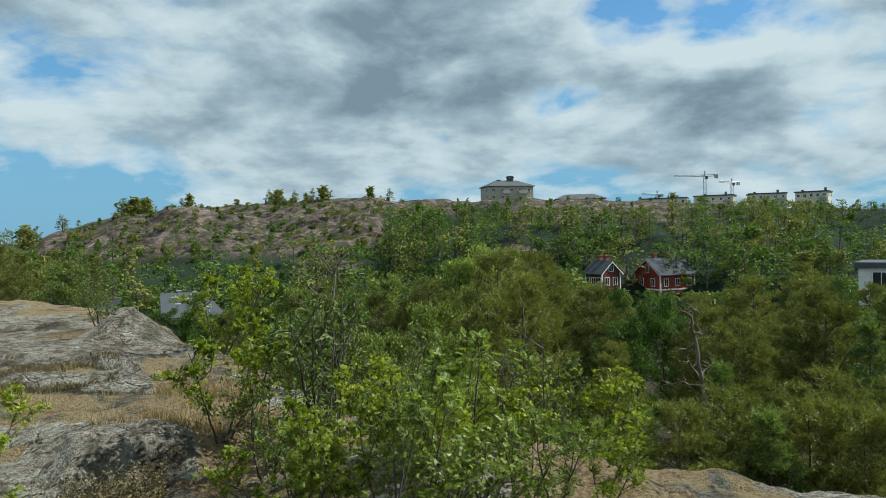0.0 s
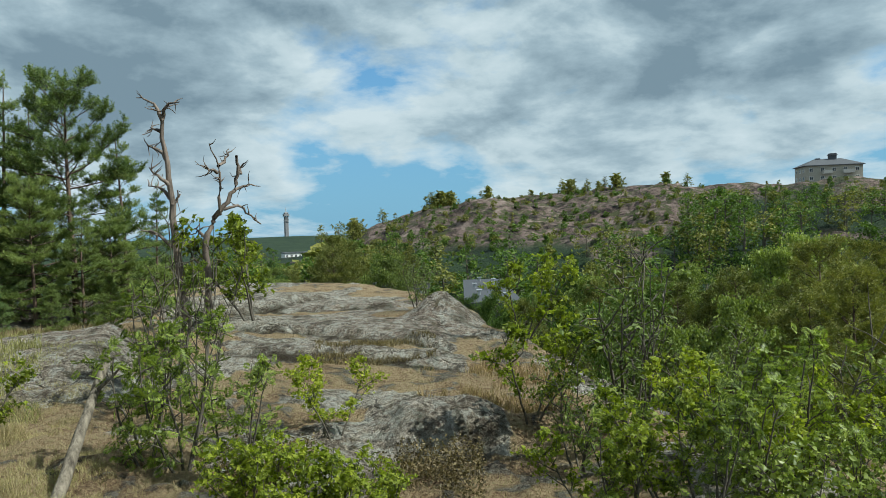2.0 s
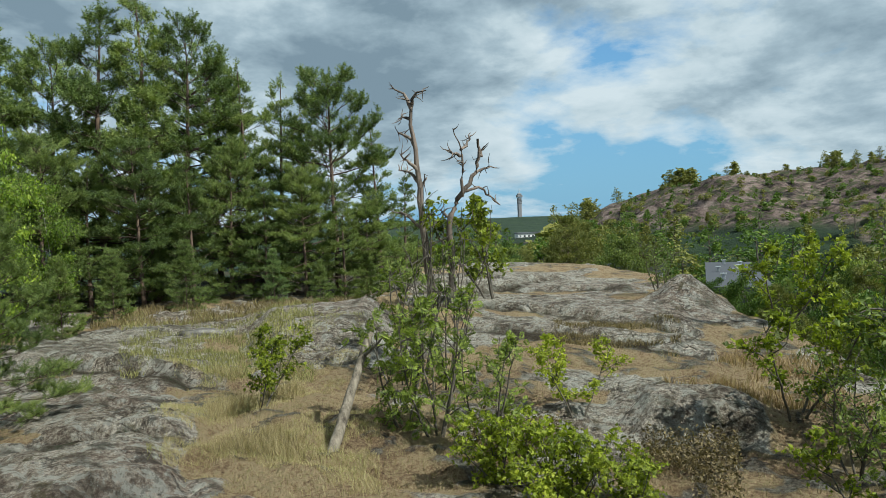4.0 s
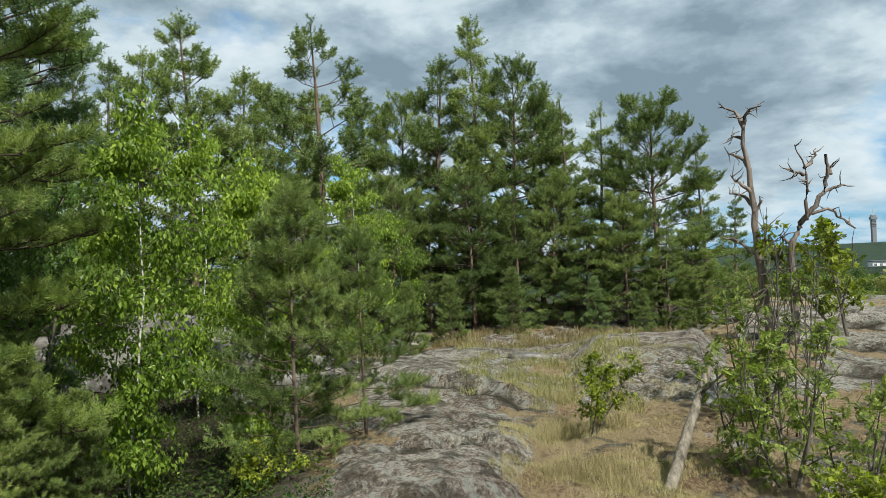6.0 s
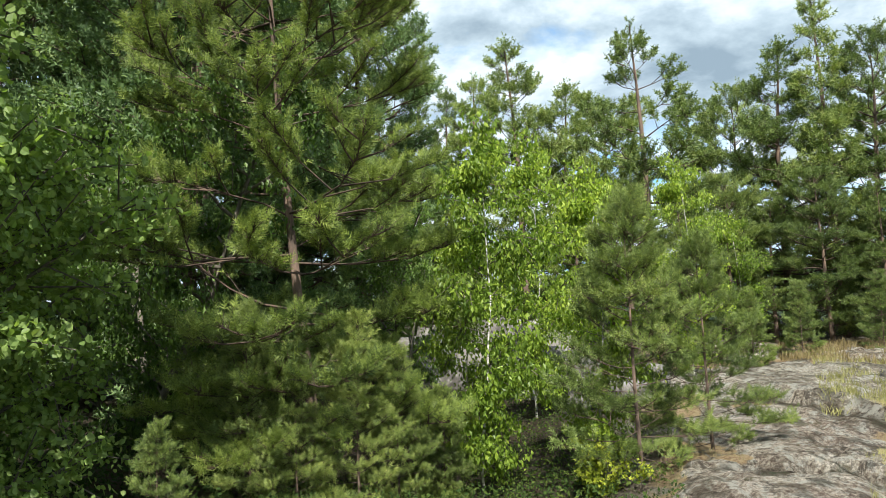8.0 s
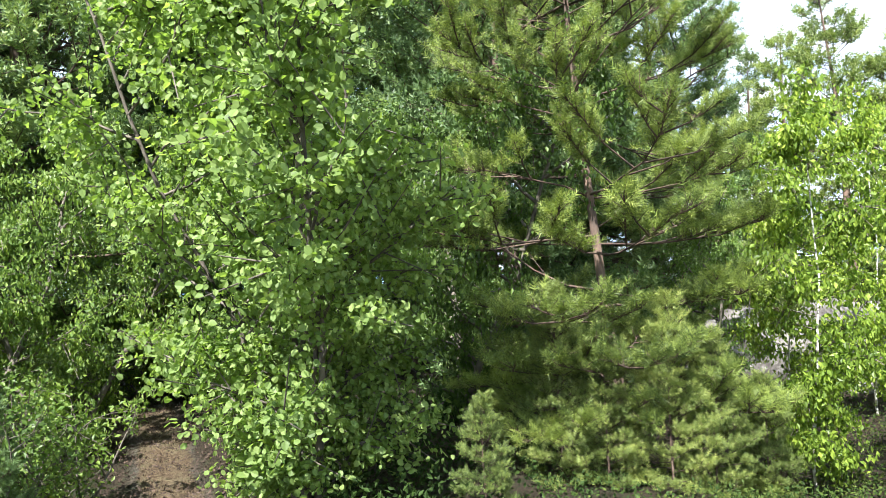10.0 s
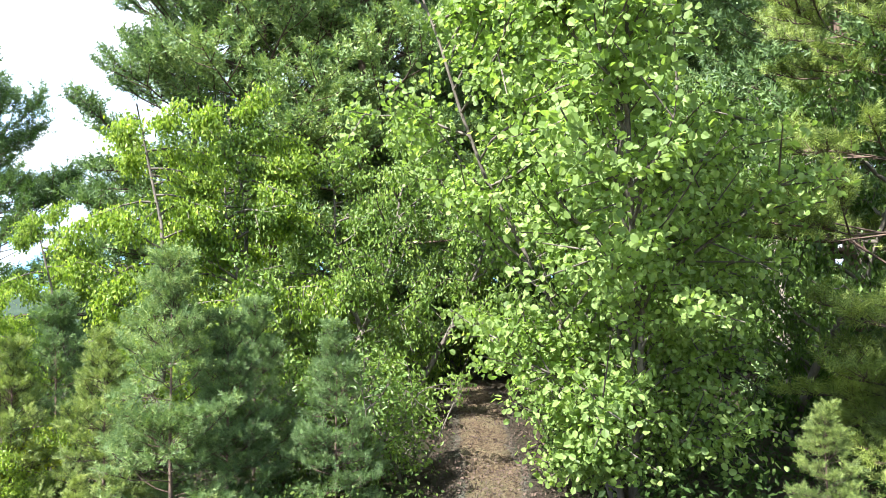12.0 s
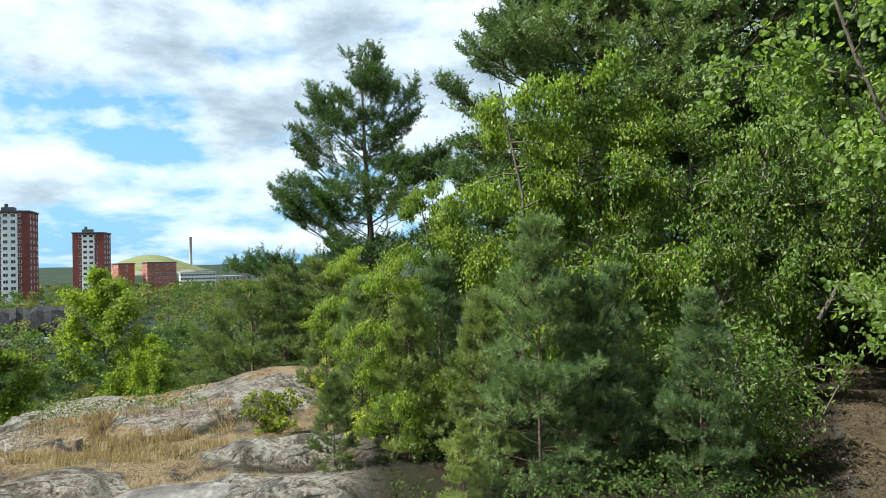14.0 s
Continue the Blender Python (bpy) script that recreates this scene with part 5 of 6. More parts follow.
dead_tree(40.9, 14.0, [(40.9, -6.4), (40.9, -3.2), (41.0, 0.0), (40.4, 1.5), (39.6, 2.7), (38.8, 3.8), (38.5, 5.0), (38.55, 6.5)],
          [[(39.9, 2.0), (39.8, 4.0), (39.9, 5.8), (40.5, 7.4)], [(39.9, 5.7), (39.4, 6.3), (39.1, 7.0)], [(40.0, 5.2), (40.7, 5.6)], [(38.8, 3.8), (38.0, 4.2), (37.6, 4.3)],
           [(39.6, 2.4), (38.6, 2.7), (37.6, 1.9), (36.9, 1.2)], [(40.9, 0.2), (41.8, 1.0)], [(40.9, -2.5), (42.0, -1.2), (42.5, -0.2)], [(38.5, 5.2), (38.1, 5.6)]],
          0.07, "forked dead pine snag with dark weathered wood", 2)


dead_tree(-20.8, 15.5, [(-21.0, -13.2), (-20.7, -10.9), (-20.2, -7.6), (-20.0, -6.3), (-19.1, -5.6)],
          [[(-20.6, -11.1), (-19.6, -9.4), (-19.6, -8.5)], [(-20.6, -11.5), (-19.4, -11.2), (-17.9, -11.5)], [(-20.2, -7.7), (-20.8, -7.5)], [(-20.7, -10.8), (-21.4, -10.0)], [(-20.0, -6.4), (-20.3, -5.6)]],
          0.05, "bare dead pine with pale broken limbs in the valley", 7)


def stem_cluster(az, r, stems, h, label, seed):
    """Bare upright stems that rise from one root."""
    rng = np.random.default_rng(seed)
    ob = thing("bare_sapling", at(az, r), label, "sapling", "bare saplings")
    for _ in range(stems):
        s, twigs = Soup(), []
        a = rng.uniform(0, 6.283)
        line = wander((math.cos(a) * 0.12, math.sin(a) * 0.12, -0.1), (math.cos(a) * 0.10, math.sin(a) * 0.10, 1), h * rng.uniform(0.6, 1.0), 8, rng, 0.07, 0.05)
        tube(s, line, rng.uniform(0.007, 0.012) * np.linspace(1, 0.2, 9), 5)
        for _ in range(7):
            q, d = along(line, rng.uniform(0.35, 0.95))
            tw = Soup()
            tube(tw, wander(q, unit(rng.normal(size=3) * 0.6 + np.array([0, 0, 0.9])), rng.uniform(0.12, 0.4), 3, rng, 0.2), [0.006, 0.005, 0.004, 0.002], 3)
            twigs.append(tw)
        stem = part("stem", s.mesh("stem", GREY_BARK, True), ob)
        for tw in twigs:
            part("twig", tw.mesh("twig", GREY_BARK, True), stem)


stem_cluster(42.2, 7.0, 9, 2.3, "cluster of bare grey stems behind rowans", 3)
stem_cluster(44.5, 7.4, 5, 1.9, "cluster of bare grey stems behind rowans", 4)
stem_cluster(8.0, 6.0, 5, 1.8, "bare twiggy sapling at the rock edge", 5)
stem_cluster(-7.5, 5.6, 3, 1.1, "bare twiggy sapling above the slope", 6)


def leaning_log():
    ob = thing("dead_log", at(50.2, 5.5), "bleached dead trunk leaning against rowan shrubs", "log")
    lo, hi = np.array(spot(50.5, -16.4, 5.4)), np.array(spot(47.4, -8.0, 6.0))
    base = np.array(ob.matrix_world.translation)
    rng = np.random.default_rng(8)
    pts = np.array([lo + (hi - lo) * k / 18 + rng.normal(size=3) * 0.0015 for k in range(-2, 19)]) - base
    s = Soup()
    tube(s, pts, 0.042 * np.linspace(1.1, 0.65, 21) * rng.uniform(0.95, 1.05, 21), 11)
    part("bole", s.mesh("bole", LOG_WOOD, True), ob)
    s = Soup()
    tube(s, wander(pts[15], (0.3, 0.2, 0.5), 0.25, 3, rng, 0.2), [0.02, 0.015, 0.01, 0.006], 5)
    part("branch_stub", s.mesh("branch_stub", LOG_WOOD, True), ob)


leaning_log()


def boulder(az, r, sx, sy, sz, seed, label, turn=0.0, sink=0.3):
    rng = np.random.default_rng(seed)
    bm = bmesh.new()
    bmesh.ops.create_icosphere(bm, subdivisions=4, radius=1.0)
    off = Vector(rng.uniform(0, 50, 3))
    for v in bm.verts:
        d = noise.fractal(v.co * 1.1 + off, 0.9, 2.1, 5) * 0.36 + noise.fractal(v.co * 4 + off, 0.8, 2.0, 3) * 0.06
        # planes of breakage
        cell = noise.voronoi(v.co * 1.7 + off)[0]
        d -= 0.16 * max(0.0, 0.22 - (cell[1] - cell[0])) / 0.22
        c = v.co * (1 + d)
        # flattened top and broken sides
        c.z = min(c.z, 0.86 + 0.1 * noise.noise(v.co * 3 + off))
        c.x = max(-0.95, min(0.95, c.x))
        v.co = Vector((c.x * sx, c.y * sy, c.z * sz))
    me = bpy.data.meshes.new("boulder")
    bm.to_mesh(me)
    bm.free()
    me.materials.append(STONE)
    me.polygons.foreach_set("use_smooth", [True] * len(me.polygons))
    ob = new("boulder", me)
    x, y, z = at(az, r)
    ob.matrix_world = pose(x, y, z + sz * (0.5 - sink), 0, 0, az + turn)
    tagged(ob, label, "boulder", "boulders on the rock")


for az, r, sx, sy, sz, lab in (
                               (85, 12.0, 0.9, 0.6, 0.62, "angular grey rock in the bank"), (88, 13.0, 1.3, 0.7, 0.8, "broken grey rock in the bank"), (92, 12.5, 1.1, 0.7, 0.85, "broken grey rock in the bank"),
                               (80.5, 10.8, 0.9, 0.6, 0.5, "angular grey rock in the bank"), (95.5, 12.5, 0.8, 0.6, 0.5, "mossy grey rock in the bank"),
                               (60.5, 12.3, 0.5, 0.35, 0.14, "small flat rock in the grass"), (188, 5.7, 0.5, 0.35, 0.12, "low pale grey rock in grass"),
                               (2, 58, 1.6, 2.5, 3.2, "steep outcrop of brown rock among trees")):
    boulder(az, r, sx, sy, sz, int(az * 10 + 4000), lab, 15 * math.sin(az))

STUMP = Soup()
tube(STUMP, [(0, 0, -0.1), (0, 0.005, 0.02), (0.005, 0, 0.10), (0.008, 0.0, 0.12)], [0.06, 0.05, 0.046, 0.042], 14)
stump = tagged(new("tree_stump", STUMP.mesh("tree_stump", DEAD_WOOD, False)), "small dark weathered tree stump in the grass", "tree stump")
stump.matrix_world = pose(*at(194.4, 7.9))

# ---------------------------------------------------------------- grass and low growth


def blades(name, mat, label, n, place_fn, h, seed, width=0.0045):
    rng = np.random.default_rng(seed)
    pts = place_fn(rng, n)
    x, y = pts[:, 0], pts[:, 1]
    z = height(x, y)
    k = len(pts)
    hh = h * rng.uniform(0.45, 1.15, k)
    a = rng.uniform(0, 6.283, k)
    ln = rng.normal(size=(k, 2)) * 0.42 * hh[:, None]
    w = width * rng.uniform(0.7, 1.6, k)
    base = np.stack([x, y, z - 0.01], -1)
    side = np.stack([np.cos(a) * w, np.sin(a) * w, 0 * w], -1)
    mid = base + np.stack([ln[:, 0] * 0.4, ln[:, 1] * 0.4, hh * 0.6], -1)
    tip = base + np.stack([ln[:, 0], ln[:, 1], hh], -1)
    v = np.stack([base - side, base + side, mid + side * 0.6, mid - side * 0.6, tip], 1)
    f = np.array([[0, 1, 2], [0, 2, 3], [3, 2, 4]])[None] + (np.arange(k) * 5)[:, None, None]
    ob = new(name, mesh_of(name, v.reshape(-1, 3), f.reshape(-1, 3), mat))
    tagged(ob, label, "grass", kind="stuff")


def in_patch(az0, az1, r0, r1, clump=0.05):
    """Places within a sector, in loose clumps."""
    def fn(rng, n):
        a, r = np.radians(rng.uniform(az0, az1, n)), rng.uniform(r0, r1, n)
        x, y = -np.sin(a) * r, np.cos(a) * r
        keep = fbm(x / 0.55, y / 0.55, 91, 3) >= clump
        return np.stack([x[keep], y[keep]], -1)
    return fn


def on_cover(az0, az1, r0, r1):
    """Places within a sector where soil lies on the rock."""
    def fn(rng, n):
        a, r = np.radians(rng.uniform(az0, az1, n)), r0 + (r1 - r0) * rng.random(n) ** 1.3
        x, y = -np.sin(a) * r, np.cos(a) * r
        keep = cover(x, y, height(x, y))[:, 0] >= 0.45 + 0.3 * rng.random(n)
        return np.stack([x[keep], y[keep]], -1)
    return fn


blades("dry_grass", GRASS, "pale dry summer grass in hollows of the rock", 60000, on_cover(10, 76, 3.6, 17), 0.055, 1, 0.0018)
blades("dry_grass_mat", GRASS, "short dry grass mat between rock slabs", 70000, in_patch(47, 63, 4.2, 9, -0.05), 0.045, 21, 0.0013)
blades("green_grass_mat", GRASS_GREEN, "short green grass between rock slabs", 24000, in_patch(48, 64, 4.4, 11, 0.12), 0.06, 22, 0.0014)
blades("dry_grass_tuft", GRASS, "tall pale dry grass round the sapling", 14000, in_patch(53, 60, 5.0, 8.5, 0.22), 0.16, 2, 0.0012)
blades("green_grass", GRASS_GREEN, "green and yellow grass on the plateau", 15000, in_patch(52, 66, 8.0, 15.0, 0.08), 0.11, 3, 0.004)
blades("reddish_grass", GRASS_RED, "reddish dry grass on the rock ledge", 6500, in_patch(13, 25, 6.7, 9.0, 0.0), 0.11, 4, 0.0035)
blades("brown_heath", GRASS_BROWN, "brown heather and grass in a hollow of the rock", 6000, in_patch(23.5, 33, 9.4, 11.0, 0.02), 0.07, 8, 0.004)
blades("brown_heath_by_ledge", GRASS_BROWN, "brown heather below the dark ledge", 7000, in_patch(22, 37, 5.0, 5.9, 0.0), 0.08, 9, 0.002)
blades("brown_heath_below_pines", GRASS_BROWN, "brown dry grass along the foot of the pines", 6000, in_patch(49, 68, 13.5, 16.0, -0.1), 0.16, 10, 0.006)
blades("rock_grass", GRASS, "dry grass between pale rocks", 14000, on_cover(176, 204, 4.0, 10), 0.06, 5, 0.002)
blades("tall_grass", GRASS_RED, "brown grass and heather at the rock edge", 7500, in_patch(184, 202, 7.0, 8.8, 0.0), 0.11, 6, 0.0028)
blades("red_grass", GRASS_RED, "reddish grass beside the stump", 1800, in_patch(187, 194, 7.6, 8.6, -0.2), 0.15, 7, 0.0035)


def low_growth(name, mat, label, n, place_fn, h, leaf, seed):
    rng = np.random.default_rng(seed)
    pts = place_fn(rng, n)
    z = height(pts[:, 0], pts[:, 1]) + h * rng.random(len(pts)) ** 0.7
    pos = np.stack([pts[:, 0], pts[:, 1], z], -1)
    s = Soup()
    up = unit(rng.normal(size=pos.shape) + np.array([0, 0, 0.7]))
    scatter(s, pos, frames_for(up, rng), leaf * rng.uniform(0.6, 1.3, len(pos)), *SLIM_LEAF)
    tagged(new(name, s.mesh(name, mat)), label, "undergrowth", kind="stuff")


low_growth("bilberry", BERRY, "bilberry carpet under the pines", 36000, in_patch(76, 116, 4.2, 12, -0.1), 0.16, 0.034, 11)
low_growth("heather", GRASS_BROWN, "dark heather in front of the ledge", 9000, in_patch(20, 40, 4.8, 6.0, -0.1), 0.22, 0.03, 12)
low_growth("undergrowth", BERRY, "shaded undergrowth beside the path", 16000, in_patch(141, 172, 4.4, 10, -0.05), 0.26, 0.036, 13)
low_growth("undergrowth_by_aspen", BERRY, "shaded undergrowth beside the path", 9000, in_patch(110, 133, 4.6, 10, -0.1), 0.3, 0.055, 14)
low_growth("heath", GREY_LEAF, "heather and seedlings along the rock edge", 3000, in_patch(186, 204, 8.6, 10.5, 0.2), 0.12, 0.035, 15)
low_growth("leaf_litter", PINE_TOP, "brown needles and leaf litter on the path", 9000, in_patch(132, 142, 3.6, 13, -0.4), 0.012, 0.03, 16)

# ---------------------------------------------------------------- buildings

RED_WOOD = boards("red_weatherboard", (0.27, 0.045, 0.035), 0.18)
DARK_RED = boards("dark_red_weatherboard", (0.16, 0.04, 0.032), 0.18)
WHITE = plain("white_paint", (0.78, 0.77, 0.74), 0.6)
CREAM = plain("cream_render", (0.62, 0.58, 0.47), 0.85)
TAN = plain("grey_beige_render", (0.40, 0.37, 0.31), 0.85)
SLATE = plain("dark_grey_roof", (0.085, 0.09, 0.10), 0.7)
SHEET = plain("grey_roofing_felt", (0.065, 0.07, 0.08), 0.92)
CLAY = plain("orange_clay_tiles", (0.45, 0.19, 0.10), 0.85, 5.0, 0.25)
BRICK = brick_material("dark_red_brick", (0.20, 0.06, 0.05))
BRICK2 = brick_material("orange_red_brick", (0.36, 0.12, 0.08))
GLASS = glass_dark("window_glass")
STEEL = plain("painted_steel", (0.42, 0.44, 0.46), 0.5, 3.0, 0.1, 0.3)
DARK_STEEL = plain("dark_steel", (0.10, 0.11, 0.12), 0.5, 3.0, 0.1, 0.3)
CONCRETE = plain("pale_concrete", (0.42, 0.41, 0.39), 0.9)
ASPHALT = plain("asphalt", (0.055, 0.055, 0.058), 0.9, 2.0, 0.25)
CHIMNEY_BRICK = brick_material("chimney_brick", (0.26, 0.11, 0.08))


def window_meshes(w, h):
    """Frame with mullion, and the pane behind it, in the plane of a wall that faces -y."""
    t = 0.09
    frame_me = boxes(WHITE, (0, -0.03, h / 2 - t / 2, w, 0.1, t), (0, -0.03, -h / 2 + t / 2, w, 0.1, t), (-w / 2 + t / 2, -0.03, 0, t, 0.1, h - 2 * t), (w / 2 - t / 2, -0.03, 0, t, 0.1, h - 2 * t),
                     (0, -0.025, 0, 0.06, 0.08, h - 2 * t), name="window")
    pane_me = boxes(GLASS, (0, 0.0, 0, w - 2 * t, 0.05, h - 2 * t), name="pane")
    return frame_me, pane_me


def windows_on(parent, meshes, spots, turn=0.0):
    for x, y, z in spots:
        w = part("window", meshes[0], parent)
        w.matrix_local = pose(x, y, z, 0, 0, turn)
        part("pane", meshes[1], w)


def hip_roof(w, d, h, over, mat):
    """A hipped roof with overhang, its eaves at z = 0."""
    W, D, k = w / 2 + over, d / 2 + over, max(0.3, w / 2 - d / 2 * 0.9)
    v = [(-W, -D, 0), (W, -D, 0), (W, D, 0), (-W, D, 0), (-k, 0, h), (k, 0, h), (-W, -D, -0.25), (W, -D, -0.25), (W, D, -0.25), (-W, D, -0.25)]
    f = [(0, 1, 5, 4), (1, 2, 5), (2, 3, 4, 5), (3, 0, 4), (6, 9, 8, 7), (0, 6, 7, 1), (1, 7, 8, 2), (2, 8, 9, 3), (3, 9, 6, 0)]
    me = bpy.data.meshes.new("roof")
    me.from_pydata(v, [], f)
    me.materials.append(mat)
    return me


def block(name, az, r, top_el, w, d, storeys, wall, label, roof="flat", roof_h=2.0, cols=6, side_cols=3, extra=0.0, floor_h=2.9, win=(1.3, 1.4), balconies=(), chimneys=(), strip=0, category="building", show=99, sink=3.0, roof_mat=None):
    """A many-storeyed house, its eaves at the given elevation, with windows on the three sides that can be seen."""
    a = radians(az)
    x, y = -math.sin(a) * r, math.cos(a) * r
    top = EYE + r * math.tan(radians(top_el))
    base = min(float(height(x, y)) - sink, top - storeys * floor_h)
    ob = thing(name, (x, y, base), label, category, "", az + extra)
    hgt = top - base
    part("wall", boxes(wall, (0, 0, hgt / 2, w, d, hgt), name="wall"), ob)
    rm = roof_mat or SLATE
    if roof == "hip":
        rf = part("roof", hip_roof(w, d, roof_h, 0.6, rm), ob)
        rf.location = (0, 0, hgt + 0.25)
    else:
        part("roof", boxes(rm, (0, 0, hgt + 0.3, w + 0.8, d + 0.8, 0.6), name="roof"), ob)
    for cx, cy, cw, ch in chimneys:
        part("chimney", boxes(SLATE, (cx, cy, hgt + roof_h * 0.5 + ch / 2, cw, cw, ch + roof_h * 0.6), (cx, cy, hgt + roof_h * 0.5 + ch * 1.05, cw * 1.2, cw * 1.2, 0.3), name="chimney"), ob)
    meshes = window_meshes(*win)
    rows = [hgt - floor_h * (k + 0.5) for k in range(min(storeys, show))]
    windows_on(ob, meshes, [(-w / 2 + w * (c + 0.5) / cols, -d / 2, z) for z in rows for c in range(cols)])
    windows_on(ob, meshes, [(w / 2, -d / 2 + d * (c + 0.5) / side_cols, z) for z in rows for c in range(side_cols)], 90)
    windows_on(ob, meshes, [(-w / 2, -d / 2 + d * (c + 0.5) / side_cols, z) for z in rows for c in range(side_cols)], -90)
    for bx, bw in balconies:
        for z in rows:
            b = part("balcony", boxes(CONCRETE, (bx, -d / 2 - 0.75, z - floor_h * 0.47, bw, 1.5, 0.18), (bx, -d / 2 - 1.45, z - floor_h * 0.25, bw, 0.06, 1.0), (bx - bw / 2 + 0.03, -d / 2 - 0.75, z - floor_h * 0.25, 0.06, 1.4, 1.0), (bx + bw / 2 - 0.03, -d / 2 - 0.75, z - floor_h * 0.25, 0.06, 1.4, 1.0), name="balcony"), ob)
    if strip:
        part("facade_panel", boxes(WHITE, (0, -d / 2 - 0.05, hgt / 2 + 0.5, strip, 0.1, hgt - 3.0), name="facade_panel"), ob, "white facade panel")
    return ob


block("apartment_house", -6.2, 290, 4.0, 19, 11, 3, TAN, "grey-beige apartment house on the hilltop", "hip", 2.6, 5, 3, 20, chimneys=((1.5, 0, 2.2, 2.6), (-3.5, 0, 1.4, 1.0)), balconies=((4.5, 3.4), (-2.5, 3.0)))
block("low_house", -12.0, 300, 2.85, 20, 9, 1, CREAM, "low house with broad dark roof on the hilltop", "hip", 2.0, 5, 2, 8, chimneys=((0, 0, 1.6, 0.5),))
block("apartment_house", -18.6, 385, 2.65, 22, 11, 2, CREAM, "cream apartment house behind bare rock", "flat", 0.6, 6, 3, -6, chimneys=((-5, 0, 0.8, 1.0), (6, 0, 0.8, 1.2)))
for az, ext, wide in ((-22.2, -8, 18), (-25.75, 8, 16), (-28.85, -10, 13.5)):
    block("apartment_house", az, 370, 2.72, wide, 11, 5, CREAM, "cream apartment house with dark flat roof among trees", "flat", 0.6, 5, 3, ext, chimneys=((-5, 2, 0.9, 1.0), (5, 0, 0.9, 1.6)), balconies=((wide / 2 - 2.0, 3.0),))
block("small_house", -32.6, 215, 0.15, 12, 8, 1, CREAM, "small house with orange tiled hipped roof", "hip", 2.0, 3, 2, 10, roof_mat=CLAY)
block("white_house", -34.4, 92, -2.6, 8.5, 7, 1, WHITE, "modern white house with flat dark roof", "flat", 0.3, 2, 1, -4, win=(1.7, 2.1))
block("flat_roofed_building", 19.2, 87, -4.9, 5.0, 34, 1, SLATE, "low building with dark flat felt roof", "flat", 0.3, 0, 0, 2, roof_mat=SHEET)
block("white_shed", 26.3, 72, -4.3, 4.5, 3.5, 1, WHITE, "small white flat-roofed building among trees", "flat", 0.3, 2, 1, 10)
block("white_hall", 34.4, 430, -1.15, 18, 12, 2, WHITE, "long white hall below the woods", "flat", 0.3, 7, 3, 12)
for k, (x, y) in enumerate(((-1.2, -9), (0.8, 4), (1.4, -14), (-0.6, 13), (0.2, -2), (1.2, 9), (-1.5, 1))):
    v = thing("roof_vent", (0, 0, 0), "small pale metal vent on felt roof", "vent", "roof vents")
    a = radians(19.2)
    c, s = math.cos(radians(21.2)), math.sin(radians(21.2))
    top = EYE + 87 * math.tan(radians(-4.9)) + 0.6
    v.matrix_world = pose(-math.sin(a) * 87 + c * x - s * y, math.cos(a) * 87 + s * x + c * y, top, 0, 0, 21.2)
    part("pipe", boxes(STEEL, (0, 0, 0.25, 0.35, 0.35, 0.5), name="pipe", bevel=0.03), v)
    part("cap", boxes(STEEL, (0, 0, 0.56, 0.6, 0.6, 0.1), name="cap", bevel=0.02), v)


